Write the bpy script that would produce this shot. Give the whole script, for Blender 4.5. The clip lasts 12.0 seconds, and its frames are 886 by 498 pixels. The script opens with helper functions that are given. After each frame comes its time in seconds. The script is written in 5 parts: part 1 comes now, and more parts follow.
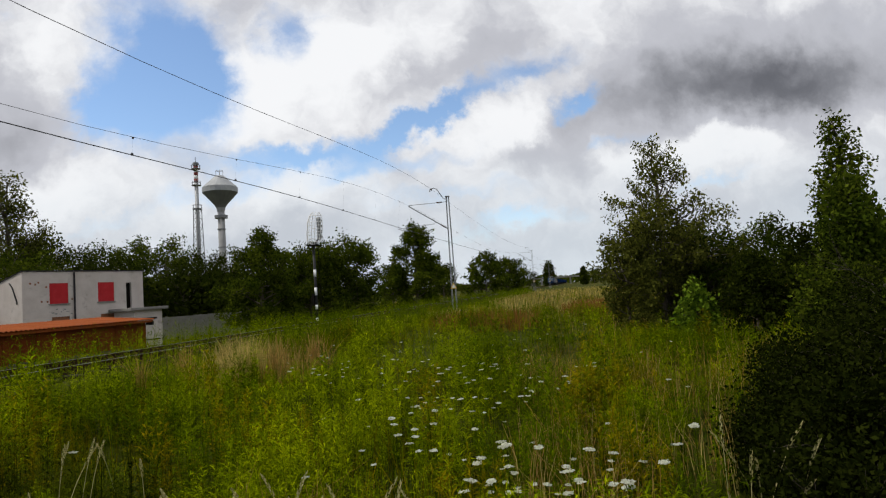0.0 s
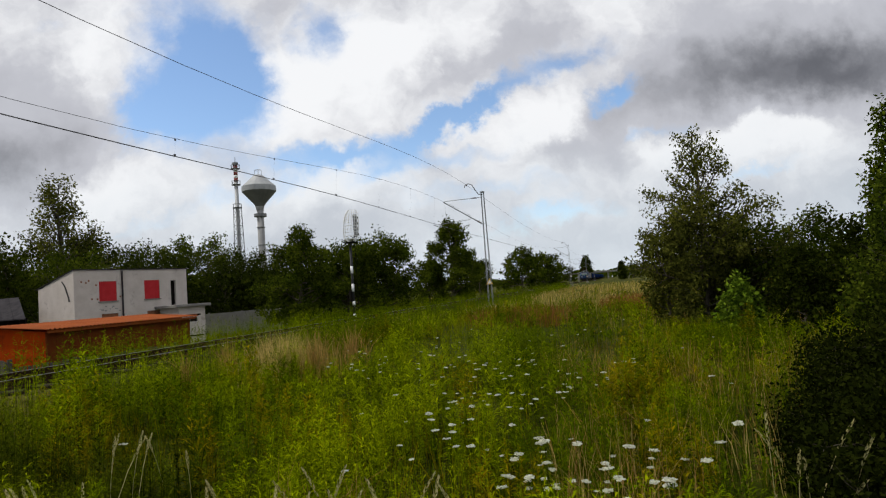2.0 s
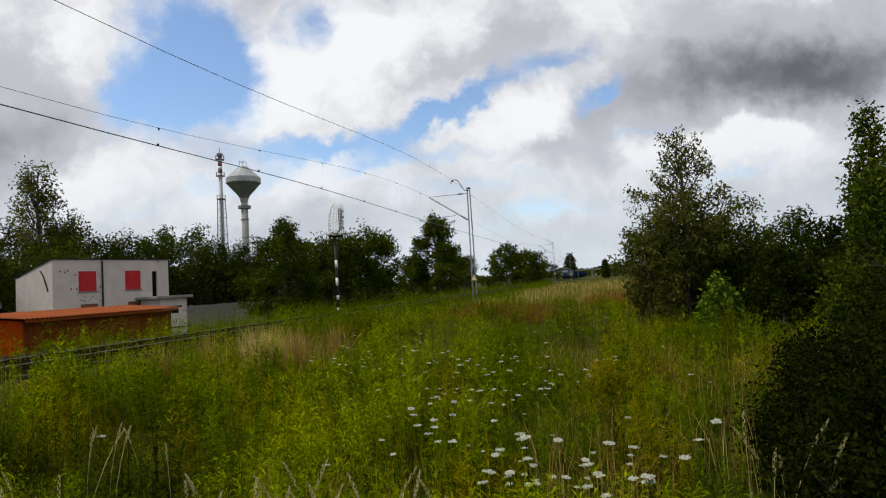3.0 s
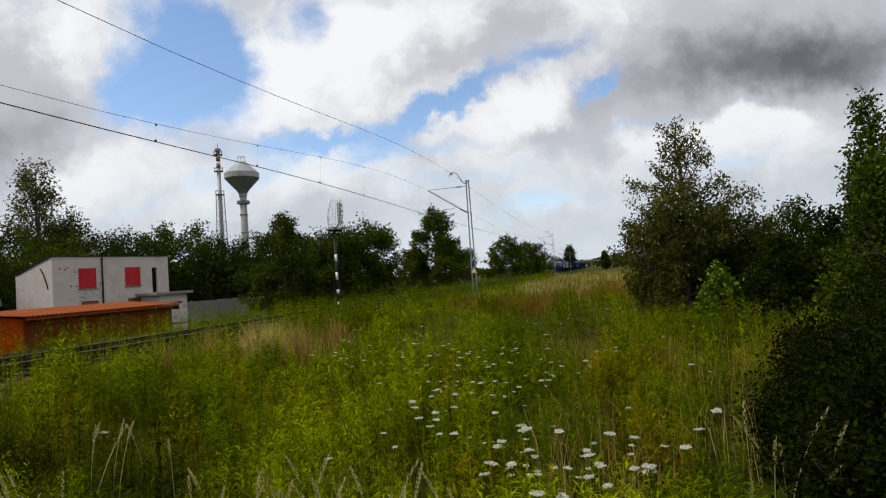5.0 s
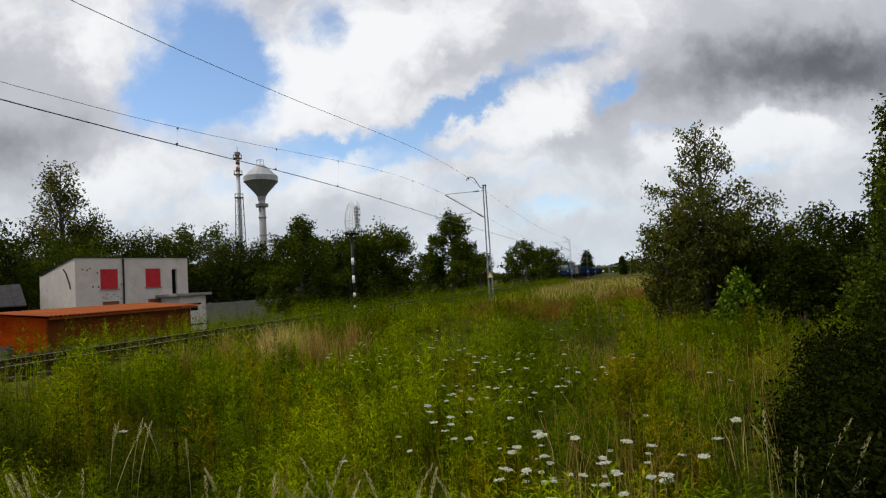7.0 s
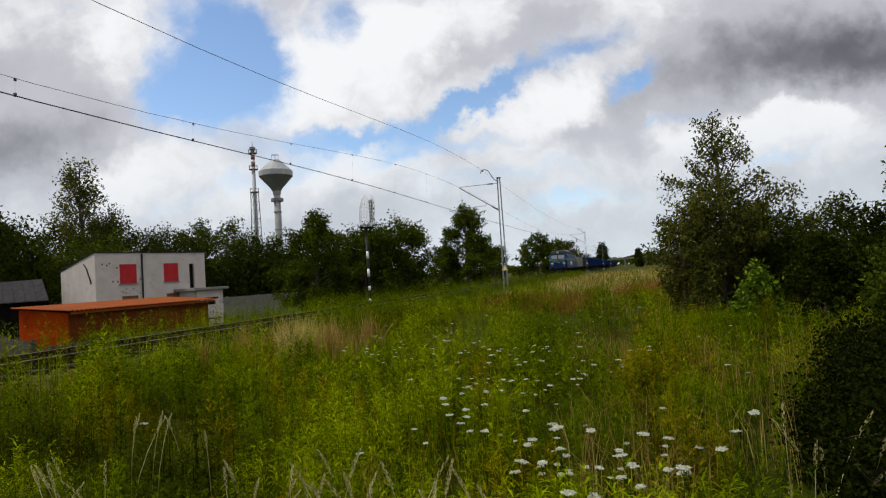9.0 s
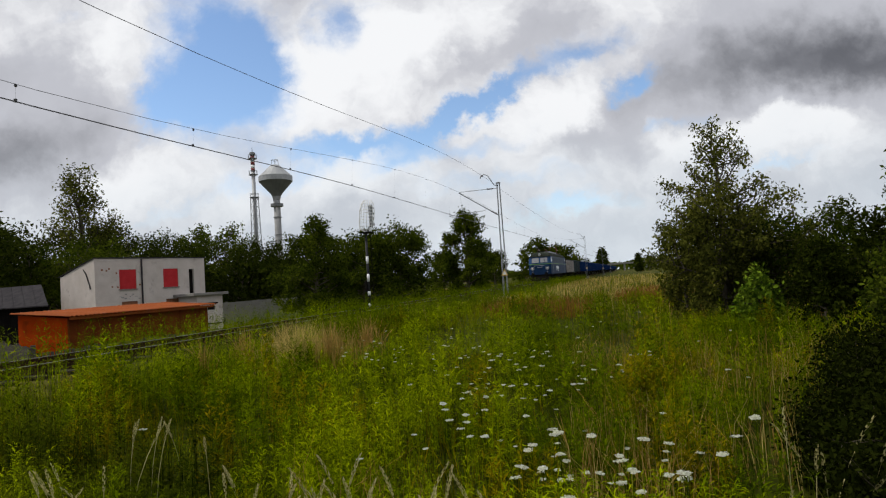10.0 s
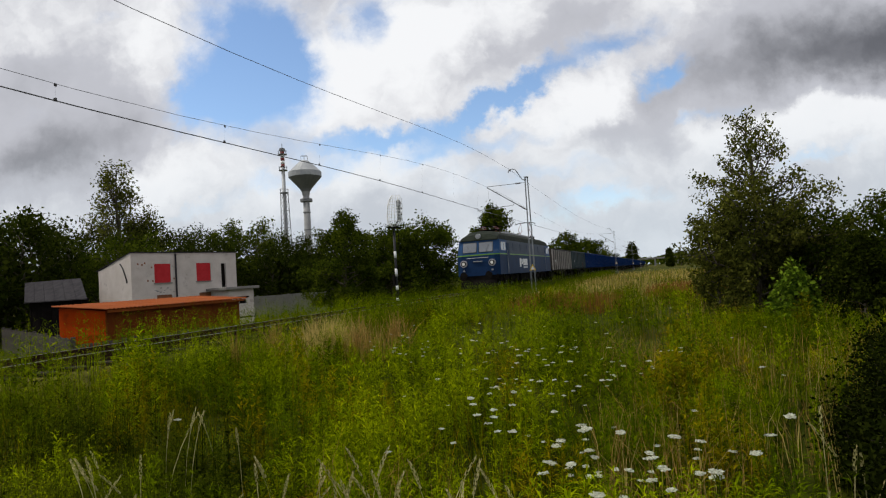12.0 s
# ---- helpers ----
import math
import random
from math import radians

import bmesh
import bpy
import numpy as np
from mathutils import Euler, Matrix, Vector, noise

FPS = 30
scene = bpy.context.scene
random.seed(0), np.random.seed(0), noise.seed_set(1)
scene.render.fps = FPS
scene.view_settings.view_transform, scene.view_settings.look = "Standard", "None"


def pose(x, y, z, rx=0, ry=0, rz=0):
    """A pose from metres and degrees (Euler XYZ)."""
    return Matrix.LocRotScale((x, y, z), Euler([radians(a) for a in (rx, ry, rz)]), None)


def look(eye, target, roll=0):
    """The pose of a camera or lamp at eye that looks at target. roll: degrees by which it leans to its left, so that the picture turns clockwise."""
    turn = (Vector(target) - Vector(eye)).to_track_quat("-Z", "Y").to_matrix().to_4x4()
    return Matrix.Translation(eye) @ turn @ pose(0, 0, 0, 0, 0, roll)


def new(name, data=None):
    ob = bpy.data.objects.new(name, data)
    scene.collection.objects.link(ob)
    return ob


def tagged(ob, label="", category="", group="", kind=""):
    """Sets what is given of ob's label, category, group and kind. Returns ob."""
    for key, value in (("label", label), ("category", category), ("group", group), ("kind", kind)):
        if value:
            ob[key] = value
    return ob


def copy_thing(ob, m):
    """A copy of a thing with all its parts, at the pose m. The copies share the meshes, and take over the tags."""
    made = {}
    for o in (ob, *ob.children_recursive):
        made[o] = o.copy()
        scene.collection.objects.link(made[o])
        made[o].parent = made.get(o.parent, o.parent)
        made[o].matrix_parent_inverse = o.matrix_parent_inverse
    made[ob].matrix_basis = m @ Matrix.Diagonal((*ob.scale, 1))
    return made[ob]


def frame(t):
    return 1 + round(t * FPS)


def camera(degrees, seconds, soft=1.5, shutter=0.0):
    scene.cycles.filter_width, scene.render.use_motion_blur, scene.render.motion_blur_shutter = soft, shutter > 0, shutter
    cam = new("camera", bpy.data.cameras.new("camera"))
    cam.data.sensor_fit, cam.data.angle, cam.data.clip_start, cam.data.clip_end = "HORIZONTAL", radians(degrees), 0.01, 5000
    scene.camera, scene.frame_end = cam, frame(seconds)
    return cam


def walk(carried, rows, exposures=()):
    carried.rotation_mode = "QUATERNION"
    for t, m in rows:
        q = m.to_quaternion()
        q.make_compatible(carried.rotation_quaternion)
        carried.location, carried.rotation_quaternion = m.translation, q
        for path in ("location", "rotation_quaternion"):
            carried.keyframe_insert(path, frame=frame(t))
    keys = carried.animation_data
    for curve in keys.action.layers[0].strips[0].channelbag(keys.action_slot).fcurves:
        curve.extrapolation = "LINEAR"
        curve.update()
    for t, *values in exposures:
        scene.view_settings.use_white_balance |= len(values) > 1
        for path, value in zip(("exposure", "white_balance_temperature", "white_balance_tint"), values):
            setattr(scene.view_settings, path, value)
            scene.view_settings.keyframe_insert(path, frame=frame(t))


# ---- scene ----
EYE = (0.0, 0.0, 1.07)
# seconds, yaw, pitch, roll
TURNS = [
    (0.0, 12.64, 4.00, 4.00),
    (0.5, 13.50, 4.27, 4.38),
    (1.0, 14.94, 3.96, 4.18),
    (1.5, 16.34, 3.98, 4.65),
    (2.0, 16.10, 3.85, 4.32),
    (2.5, 14.87, 3.45, 3.39),
    (4.5, 14.24, 3.03, 3.64),
    (5.0, 14.59, 2.65, 4.05),
    (5.5, 15.47, 2.72, 4.00),
    (6.0, 15.76, 3.03, 3.53),
    (6.5, 15.91, 3.16, 3.40),
    (8.5, 17.35, 2.84, 3.87),
    (9.0, 17.57, 2.58, 3.78),
    (9.5, 17.57, 2.83, 3.95),
    (10.0, 17.55, 3.06, 3.85),
    (10.5, 17.62, 3.11, 3.44),
    (11.0, 18.53, 3.23, 4.10),
    (11.5, 19.08, 3.09, 3.71),
    (12.0, 20.22, 2.73, 3.70),
]
cam = camera(73.5, 12.0, soft=1.2)
walk(cam, [(t, pose(*EYE, 90 + p, r, y)) for t, y, p, r in TURNS], exposures=[(0.0, 0.0), (12.0, 0.0)])

TRACK = -11.6          # x of the track's axis, rail top at z = 0
SPEED = 20.9           # metres a second
FRONT_AT_END = 38.5    # y of the locomotive's face at 12 s


# ---- node helpers ----
def math_node(nt, op, a, b=None, clamp=False):
    n = nt.nodes.new("ShaderNodeMath")
    n.operation, n.use_clamp = op, clamp
    for i, v in enumerate((a, b)):
        if v is None:
            continue
        if isinstance(v, (int, float)):
            n.inputs[i].default_value = v
        else:
            nt.links.new(v, n.inputs[i])
    return n.outputs[0]


def mix_node(nt, fac, a, b):
    n = nt.nodes.new("ShaderNodeMix")
    n.data_type = "RGBA"
    for i, v in ((0, fac), (6, a), (7, b)):
        if isinstance(v, (int, float)):
            n.inputs[i].default_value = v
        elif isinstance(v, tuple):
            n.inputs[i].default_value = (*v, 1)
        else:
            nt.links.new(v, n.inputs[i])
    return n.outputs[2]


def noise_node(nt, vec, scale, detail=4.0, rough=0.55):
    n = nt.nodes.new("ShaderNodeTexNoise")
    n.inputs["Scale"].default_value = scale
    n.inputs["Detail"].default_value = detail
    n.inputs["Roughness"].default_value = rough
    if vec is not None:
        nt.links.new(vec, n.inputs["Vector"])
    return n


def ramp_node(nt, fac, lo, hi):
    n = nt.nodes.new("ShaderNodeMapRange")
    n.interpolation_type = "SMOOTHSTEP"
    n.inputs["From Min"].default_value, n.inputs["From Max"].default_value = lo, hi
    nt.links.new(fac, n.inputs["Value"])
    return n.outputs[0]


# ---- world: summer sky with broken cloud ----
SUN_EL, SUN_AZ = 56.0, 248.0   # degrees above the horizon; clockwise from +y
world = bpy.data.worlds.new("sky")
scene.world = world
world.use_nodes = True
wt = world.node_tree
wt.nodes.clear()
sky = wt.nodes.new("ShaderNodeTexSky")
sky.sky_type, sky.sun_disc = "NISHITA", False
sky.sun_elevation, sky.sun_rotation = radians(SUN_EL), radians(SUN_AZ)
sky.air_density, sky.dust_density, sky.ozone_density = 1.0, 0.1, 2.5
coord = wt.nodes.new("ShaderNodeTexCoord")
turn = wt.nodes.new("ShaderNodeMapping")
turn.inputs["Rotation"].default_value = (0, 0, radians(-17))
wt.links.new(coord.outputs["Generated"], turn.inputs["Vector"])
sep = wt.nodes.new("ShaderNodeSeparateXYZ")
wt.links.new(turn.outputs[0], sep.inputs[0])
ahead = math_node(wt, "MAXIMUM", math_node(wt, "ABSOLUTE", sep.outputs[1]), 0.15)
flat = wt.nodes.new("ShaderNodeCombineXYZ")
wt.links.new(math_node(wt, "DIVIDE", sep.outputs[0], ahead), flat.inputs[0])
wt.links.new(math_node(wt, "DIVIDE", sep.outputs[2], ahead), flat.inputs[1])
# billows bend the outlines of the large cloud forms
bend = noise_node(wt, flat.outputs[0], 6.0, 6.0, 0.6)
off = wt.nodes.new("ShaderNodeVectorMath")
off.operation = "MULTIPLY_ADD"
wt.links.new(bend.outputs["Color"], off.inputs[0])
off.inputs[1].default_value = (0.20, 0.14, 0)
off.inputs[2].default_value = (-0.10, -0.07, 0)
warp = wt.nodes.new("ShaderNodeVectorMath")
warp.operation = "ADD"
wt.links.new(flat.outputs[0], warp.inputs[0])
wt.links.new(off.outputs[0], warp.inputs[1])
curl = noise_node(wt, flat.outputs[0], 19.0, 5.0, 0.6)
off2 = wt.nodes.new("ShaderNodeVectorMath")
off2.operation = "MULTIPLY_ADD"
wt.links.new(curl.outputs["Color"], off2.inputs[0])
off2.inputs[1].default_value = (0.075, 0.06, 0)
off2.inputs[2].default_value = (-0.0375, -0.03, 0)
warp2 = wt.nodes.new("ShaderNodeVectorMath")
warp2.operation = "ADD"
wt.links.new(warp.outputs[0], warp2.inputs[0])
wt.links.new(off2.outputs[0], warp2.inputs[1])
ws = wt.nodes.new("ShaderNodeSeparateXYZ")
wt.links.new(warp2.outputs[0], ws.inputs[0])


def form(cx, cy, sx, sy, lean=0.0):
    """One soft large cloud form, or one gap, around (cx, cy) of the sky ahead."""
    c, s = math.cos(radians(lean)), math.sin(radians(lean))
    dx, dy = math_node(wt, "SUBTRACT", ws.outputs[0], cx), math_node(wt, "SUBTRACT", ws.outputs[1], cy)
    u = math_node(wt, "ADD", math_node(wt, "MULTIPLY", dx, c / sx), math_node(wt, "MULTIPLY", dy, s / sx))
    v = math_node(wt, "ADD", math_node(wt, "MULTIPLY", dx, -s / sy), math_node(wt, "MULTIPLY", dy, c / sy))
    r = math_node(wt, "ADD", math_node(wt, "MULTIPLY", u, u), math_node(wt, "MULTIPLY", v, v))
    return math_node(wt, "POWER", 0.3679, r)


def total(terms):
    out = None
    for k, f in terms:
        t = math_node(wt, "MULTIPLY", f, k)
        out = t if out is None else math_node(wt, "ADD", out, t)
    return out


billow = noise_node(wt, warp.outputs[0], 3.2, 8.0, 0.62)
fine = noise_node(wt, warp.outputs[0], 7.0, 5.0, 0.55)
GAPS = [
    (0.75, -0.369, 0.447, 0.095, 0.124, 19),
    (0.70, -0.455, 0.343, 0.071, 0.067, 4),
    (0.30, -0.291, 0.390, 0.057, 0.057, 34),
    (0.80, 0.035, 0.284, 0.133, 0.025, 32),
    (0.65, -0.132, 0.238, 0.114, 0.023, 16),
    (0.80, 0.346, 0.321, 0.046, 0.027, 4),
    (0.50, 0.261, 0.377, 0.067, 0.021, 24),
    (0.45, -0.231, 0.231, 0.076, 0.021, 4),
    (0.40, 0.380, 0.232, 0.057, 0.014, 14),
    (0.35, 0.556, 0.152, 0.095, 0.013, 9),
    (0.40, 0.203, 0.112, 0.114, 0.019, 4),
    (0.50, -0.148, 0.467, 0.048, 0.048, -26),
    (0.30, -0.643, 0.502, 0.076, 0.019, 4),
    (0.30, -0.494, 0.147, 0.095, 0.015, 4),
    (0.55, -0.34, 0.300, 0.085, 0.080, 40),
    (0.45, 0.020, 0.215, 0.120, 0.022, 10),
    (0.40, 0.160, 0.350, 0.110, 0.022, 30),
    (0.35, -0.300, 0.180, 0.120, 0.020, 4),
    (0.30, 0.100, 0.160, 0.160, 0.018, 2),
]
DARK = [
    (1.30, 0.660, 0.325, 0.280, 0.060, 3),
    (0.60, 0.702, 0.390, 0.248, 0.067, 4),
    (0.30, 0.366, 0.281, 0.086, 0.048, 14),
    (0.95, -0.735, 0.265, 0.190, 0.067, 12),
    (0.55, -0.783, 0.401, 0.152, 0.057, 4),
    (0.20, 0.450, 0.080, 0.248, 0.048, 4),
    (0.35, 0.211, 0.216, 0.057, 0.029, 4),
    (0.30, -0.189, 0.106, 0.171, 0.024, 4),
    (0.30, 0.139, 0.402, 0.152, 0.038, 24),
]
BRIGHT = [
    (0.60, 0.217, 0.288, 0.090, 0.048, 4),
    (0.45, -0.194, 0.362, 0.162, 0.076, 24),
    (0.35, -0.582, 0.466, 0.086, 0.057, 4),
    (0.55, 0.562, 0.217, 0.143, 0.032, 12),
    (0.35, -0.491, 0.206, 0.114, 0.043, 4),
    (0.35, -0.145, 0.190, 0.105, 0.029, 4),
    (0.30, -0.053, 0.419, 0.133, 0.048, 14),
]
gaps = total([(k, form(*f)) for k, *f in GAPS])
cover = math_node(wt, "ADD", math_node(wt, "MULTIPLY", math_node(wt, "SUBTRACT", billow.outputs[0], 0.5), 0.9), 0.75)
cover = ramp_node(wt, math_node(wt, "SUBTRACT", cover, gaps), 0.02, 0.66)
shade = math_node(wt, "ADD", total([(k, form(*f)) for k, *f in DARK]), math_node(wt, "MULTIPLY", math_node(wt, "SUBTRACT", fine.outputs[0], 0.5), 1.25))
shade = math_node(wt, "SUBTRACT", shade, total([(k, form(*f)) for k, *f in BRIGHT]))
cloud = mix_node(wt, ramp_node(wt, shade, -0.30, 0.28), (0.92, 0.93, 0.95), (0.54, 0.55, 0.60))
cloud = mix_node(wt, ramp_node(wt, shade, 0.15, 1.75), cloud, (0.13, 0.135, 0.155))
low = math_node(wt, "MULTIPLY", math_node(wt, "SUBTRACT", 1.0, ramp_node(wt, ws.outputs[1], 0.0, 0.30)), 0.65)
cloud = mix_node(wt, low, cloud, (0.60, 0.68, 0.75))
blue = wt.nodes.new("ShaderNodeVectorMath")
blue.operation = "SCALE"
blue.inputs[3].default_value = SKY_GAIN = 0.165
wt.links.new(sky.outputs[0], blue.inputs[0])
back = wt.nodes.new("ShaderNodeBackground")
back.inputs["Strength"].default_value = 1.0
wt.links.new(mix_node(wt, cover, blue.outputs[0], cloud), back.inputs["Color"])
wt.links.new(back.outputs[0], wt.nodes.new("ShaderNodeOutputWorld").inputs[0])

sun = new("sun", bpy.data.lights.new("sun", "SUN"))
sun.data.energy, sun.data.angle, sun.data.color = 2.6, radians(4), (1.0, 0.95, 0.86)
_a = radians(SUN_AZ)
sun.matrix_basis = look((math.sin(_a) * 50, math.cos(_a) * 50, math.tan(radians(SUN_EL)) * 50), (0, 0, 0))


# ---- materials ----
def surface(name, dark, light, scale=3.0, rough=0.8, metal=0.0, bump=0.3, grain=40.0, stain=None, stain_scale=0.8,
            stain_at=(0.55, 0.75), per_piece=0.0, thin=0.0, stretch=None, spec=0.2):
    """A rough procedural surface: two colours by noise, fine grain, optional stains, and small relief."""
    m = bpy.data.materials.new(name)
    m.use_nodes = True
    nt = m.node_tree
    bsdf = nt.nodes["Principled BSDF"]
    tc = nt.nodes.new("ShaderNodeTexCoord")
    vec = tc.outputs["Object"]
    if stretch:
        mp = nt.nodes.new("ShaderNodeMapping")
        mp.inputs["Scale"].default_value = stretch
        nt.links.new(vec, mp.inputs["Vector"])
        vec = mp.outputs[0]
    n1, n2 = noise_node(nt, vec, scale), noise_node(nt, vec, grain, 3.0)
    fac = math_node(nt, "ADD", math_node(nt, "MULTIPLY", n1.outputs[0], 0.65), math_node(nt, "MULTIPLY", n2.outputs[0], 0.35))
    col = mix_node(nt, ramp_node(nt, fac, 0.32, 0.68), dark, light)
    if stain:
        n3 = noise_node(nt, vec, stain_scale, 6.0, 0.65)
        col = mix_node(nt, ramp_node(nt, n3.outputs[0], *stain_at), col, stain)
    if per_piece:
        geo = nt.nodes.new("ShaderNodeNewGeometry")
        info = nt.nodes.new("ShaderNodeObjectInfo")
        rnd = math_node(nt, "FRACT", math_node(nt, "ADD", geo.outputs["Random Per Island"], info.outputs["Random"]))
        hsv = nt.nodes.new("ShaderNodeHueSaturation")
        nt.links.new(math_node(nt, "ADD", math_node(nt, "MULTIPLY", rnd, 2 * per_piece), 1 - per_piece), hsv.inputs["Value"])
        nt.links.new(math_node(nt, "ADD", math_node(nt, "MULTIPLY", rnd, -0.03), 0.520), hsv.inputs["Hue"])
        nt.links.new(col, hsv.inputs["Color"])
        col = hsv.outputs[0]
    nt.links.new(col, bsdf.inputs["Base Color"])
    bsdf.inputs["Roughness"].default_value, bsdf.inputs["Metallic"].default_value = rough, metal
    bsdf.inputs["Specular IOR Level"].default_value = spec
    if bump:
        b = nt.nodes.new("ShaderNodeBump")
        b.inputs["Strength"].default_value, b.inputs["Distance"].default_value = bump, 0.02
        nt.links.new(fac, b.inputs["Height"])
        nt.links.new(b.outputs[0], bsdf.inputs["Normal"])
    if thin:
        tr = nt.nodes.new("ShaderNodeBsdfTranslucent")
        nt.links.new(col, tr.inputs[0])
        mx = nt.nodes.new("ShaderNodeMixShader")
        mx.inputs[0].default_value = thin
        nt.links.new(bsdf.outputs[0], mx.inputs[1])
        nt.links.new(tr.outputs[0], mx.inputs[2])
        nt.links.new(mx.outputs[0], nt.nodes["Material Output"].inputs[0])
    return m


def leafy(name, dark, light, vary=0.4, thin=0.3):
    return surface(name, dark, light, scale=0.6, rough=0.6, bump=0, grain=5.0, per_piece=vary, thin=thin, spec=0.0)


M_EARTH = surface("earth", (0.018, 0.024, 0.002), (0.045, 0.052, 0.006), scale=0.5, spec=0.02, grain=6.0, rough=0.95, bump=0.6,
                  stain=(0.12, 0.10, 0.025), stain_scale=0.06, stain_at=(0.50, 0.64))
M_GRASS = leafy("grass_green", (0.072, 0.095, 0.0008), (0.18, 0.19, 0.002), 0.65, 0.3)
M_WEED = leafy("weed_green", (0.036, 0.062, 0.0006), (0.115, 0.148, 0.0015), 0.6, 0.3)
# grass darkened to imitate shade, low down and in the near corner
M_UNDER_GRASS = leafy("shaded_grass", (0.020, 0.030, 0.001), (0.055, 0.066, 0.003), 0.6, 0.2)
M_OLIVE = leafy("grass_olive", (0.10, 0.088, 0.001), (0.21, 0.165, 0.003), 0.6, 0.3)
M_WEED_LIGHT = leafy("weed_yellow_green", (0.098, 0.135, 0.0008), (0.215, 0.258, 0.002), 0.6, 0.3)
# dark bush leaf, taken near black for the shade of the near right corner
M_LEAF_SHADE = leafy("shaded_bush_leaf", (0.006, 0.009, 0.001), (0.017, 0.022, 0.003), 0.6, 0.15)
M_SEED = leafy("pale_seed_straw", (0.30, 0.26, 0.11), (0.50, 0.45, 0.22), 0.3, 0.3)
M_STRAW = leafy("dry_straw", (0.3, 0.21, 0.055), (0.52, 0.4, 0.14), 0.45, 0.3)
M_RUST = leafy("red_sorrel", (0.14, 0.052, 0.014), (0.23, 0.105, 0.03), 0.4)
M_PETAL = leafy("white_petals", (0.48, 0.49, 0.38), (0.68, 0.68, 0.56), 0.2)
M_LEAF = leafy("leaf_green", (0.025, 0.041, 0.003), (0.072, 0.09, 0.007), 0.6, 0.35)
M_LEAF_DARK = leafy("leaf_dark", (0.014, 0.02, 0.002), (0.036, 0.048, 0.005), 0.55, 0.3)
M_LEAF_BIRCH = leafy("birch_leaf", (0.044, 0.05, 0.008), (0.11, 0.115, 0.018), 0.6, 0.4)
M_LEAF_LIGHT = leafy("light_leaf", (0.06, 0.105, 0.006), (0.13, 0.19, 0.015), 0.6)
M_LEAF_WILLOW = leafy("willow_leaf", (0.032, 0.05, 0.004), (0.085, 0.11, 0.009), 0.65, 0.35)
M_STRAW_BROWN = leafy("red_brown_straw", (0.20, 0.11, 0.025), (0.38, 0.24, 0.07), 0.5, 0.3)
M_BARK = surface("bark", (0.03, 0.025, 0.018), (0.09, 0.075, 0.055), scale=6, bump=0.8, stretch=(1, 1, 0.2))
M_BALLAST = surface("ballast_stone", (0.020, 0.013, 0.009), (0.065, 0.047, 0.035), spec=0.03, scale=8, bump=0.9, grain=25, per_piece=0.3)
M_RAIL_TOP = surface("worn_rail_steel", (0.09, 0.085, 0.08), (0.17, 0.16, 0.15), rough=0.5, metal=0.9, bump=0.05)
M_RAIL = surface("rusty_rail", (0.020, 0.011, 0.007), (0.045, 0.026, 0.016), rough=0.95, spec=0.02)
M_SLEEPER = surface("sleeper_wood", (0.014, 0.010, 0.008), (0.038, 0.030, 0.025), spec=0.03, stretch=(0.3, 3, 3), rough=0.9)
M_PLASTER = surface("grey_plaster", (0.44, 0.39, 0.355), (0.53, 0.48, 0.445), scale=1.5, rough=0.95, stain=(0.25, 0.22, 0.20),
                    stain_scale=1.4, stain_at=(0.58, 0.76))
M_RED = surface("red_board", (0.36, 0.012, 0.016), (0.44, 0.02, 0.026), rough=0.6, bump=0.15)
M_BRICK = surface("bare_brick", (0.16, 0.065, 0.032), (0.26, 0.115, 0.06), scale=9)
M_DARK = surface("dark_opening", (0.006, 0.005, 0.0045), (0.012, 0.010, 0.009), rough=0.95, spec=0.02)
M_TAR = surface("tar_roof", (0.026, 0.024, 0.027), (0.048, 0.045, 0.048), rough=0.95, spec=0.04)
M_ORANGE = surface("orange_sheet", (0.25, 0.026, 0.0005), (0.33, 0.038, 0.001), scale=1.0, rough=0.8, spec=0.04, bump=0.1, stain=(0.17, 0.022, 0.002), stain_scale=1.6)
# shed front: darker than the orange sheet, for shade under the eaves
M_SHADED_FRONT = surface("shaded_shed_front", (0.085, 0.018, 0.003), (0.13, 0.030, 0.004), scale=1.5, rough=0.85, spec=0.1)
M_ORANGE_ROOF = surface("orange_roof_sheet", (0.19, 0.046, 0.010), (0.26, 0.066, 0.016), scale=1.2, rough=0.75, spec=0.06, bump=0.1, stain=(0.17, 0.06, 0.03), stain_scale=1.3)
M_GREY_WOOD = surface("weathered_board", (0.040, 0.034, 0.030), (0.085, 0.075, 0.068), spec=0.03, stretch=(1, 1, 6), scale=3)
M_CONCRETE = surface("concrete", (0.16, 0.15, 0.14), (0.26, 0.25, 0.23), scale=1.2, rough=0.95, stain=(0.15, 0.145, 0.13), stain_scale=0.7)
M_GALV = surface("galvanised_steel", (0.24, 0.25, 0.26), (0.36, 0.37, 0.38), rough=0.55, metal=0.3)
M_MAST = surface("painted_mast_steel", (0.16, 0.17, 0.18), (0.26, 0.27, 0.28), rough=0.6, metal=0.2, stain=(0.13, 0.10, 0.08), stain_scale=2)
M_WIRE = surface("weathered_copper_wire", (0.03, 0.03, 0.032), (0.06, 0.06, 0.06), rough=0.6, metal=0.4, bump=0)
M_BROWN = surface("brown_insulator", (0.06, 0.03, 0.02), (0.09, 0.045, 0.03), rough=0.3)
M_TANK = surface("tank_aluminium", (0.26, 0.27, 0.275), (0.36, 0.37, 0.375), scale=0.3, rough=0.5, metal=0.2)
M_TANK_LOW = surface("tank_underside", (0.14, 0.145, 0.15), (0.20, 0.205, 0.21), scale=0.3, rough=0.6, metal=0.2)
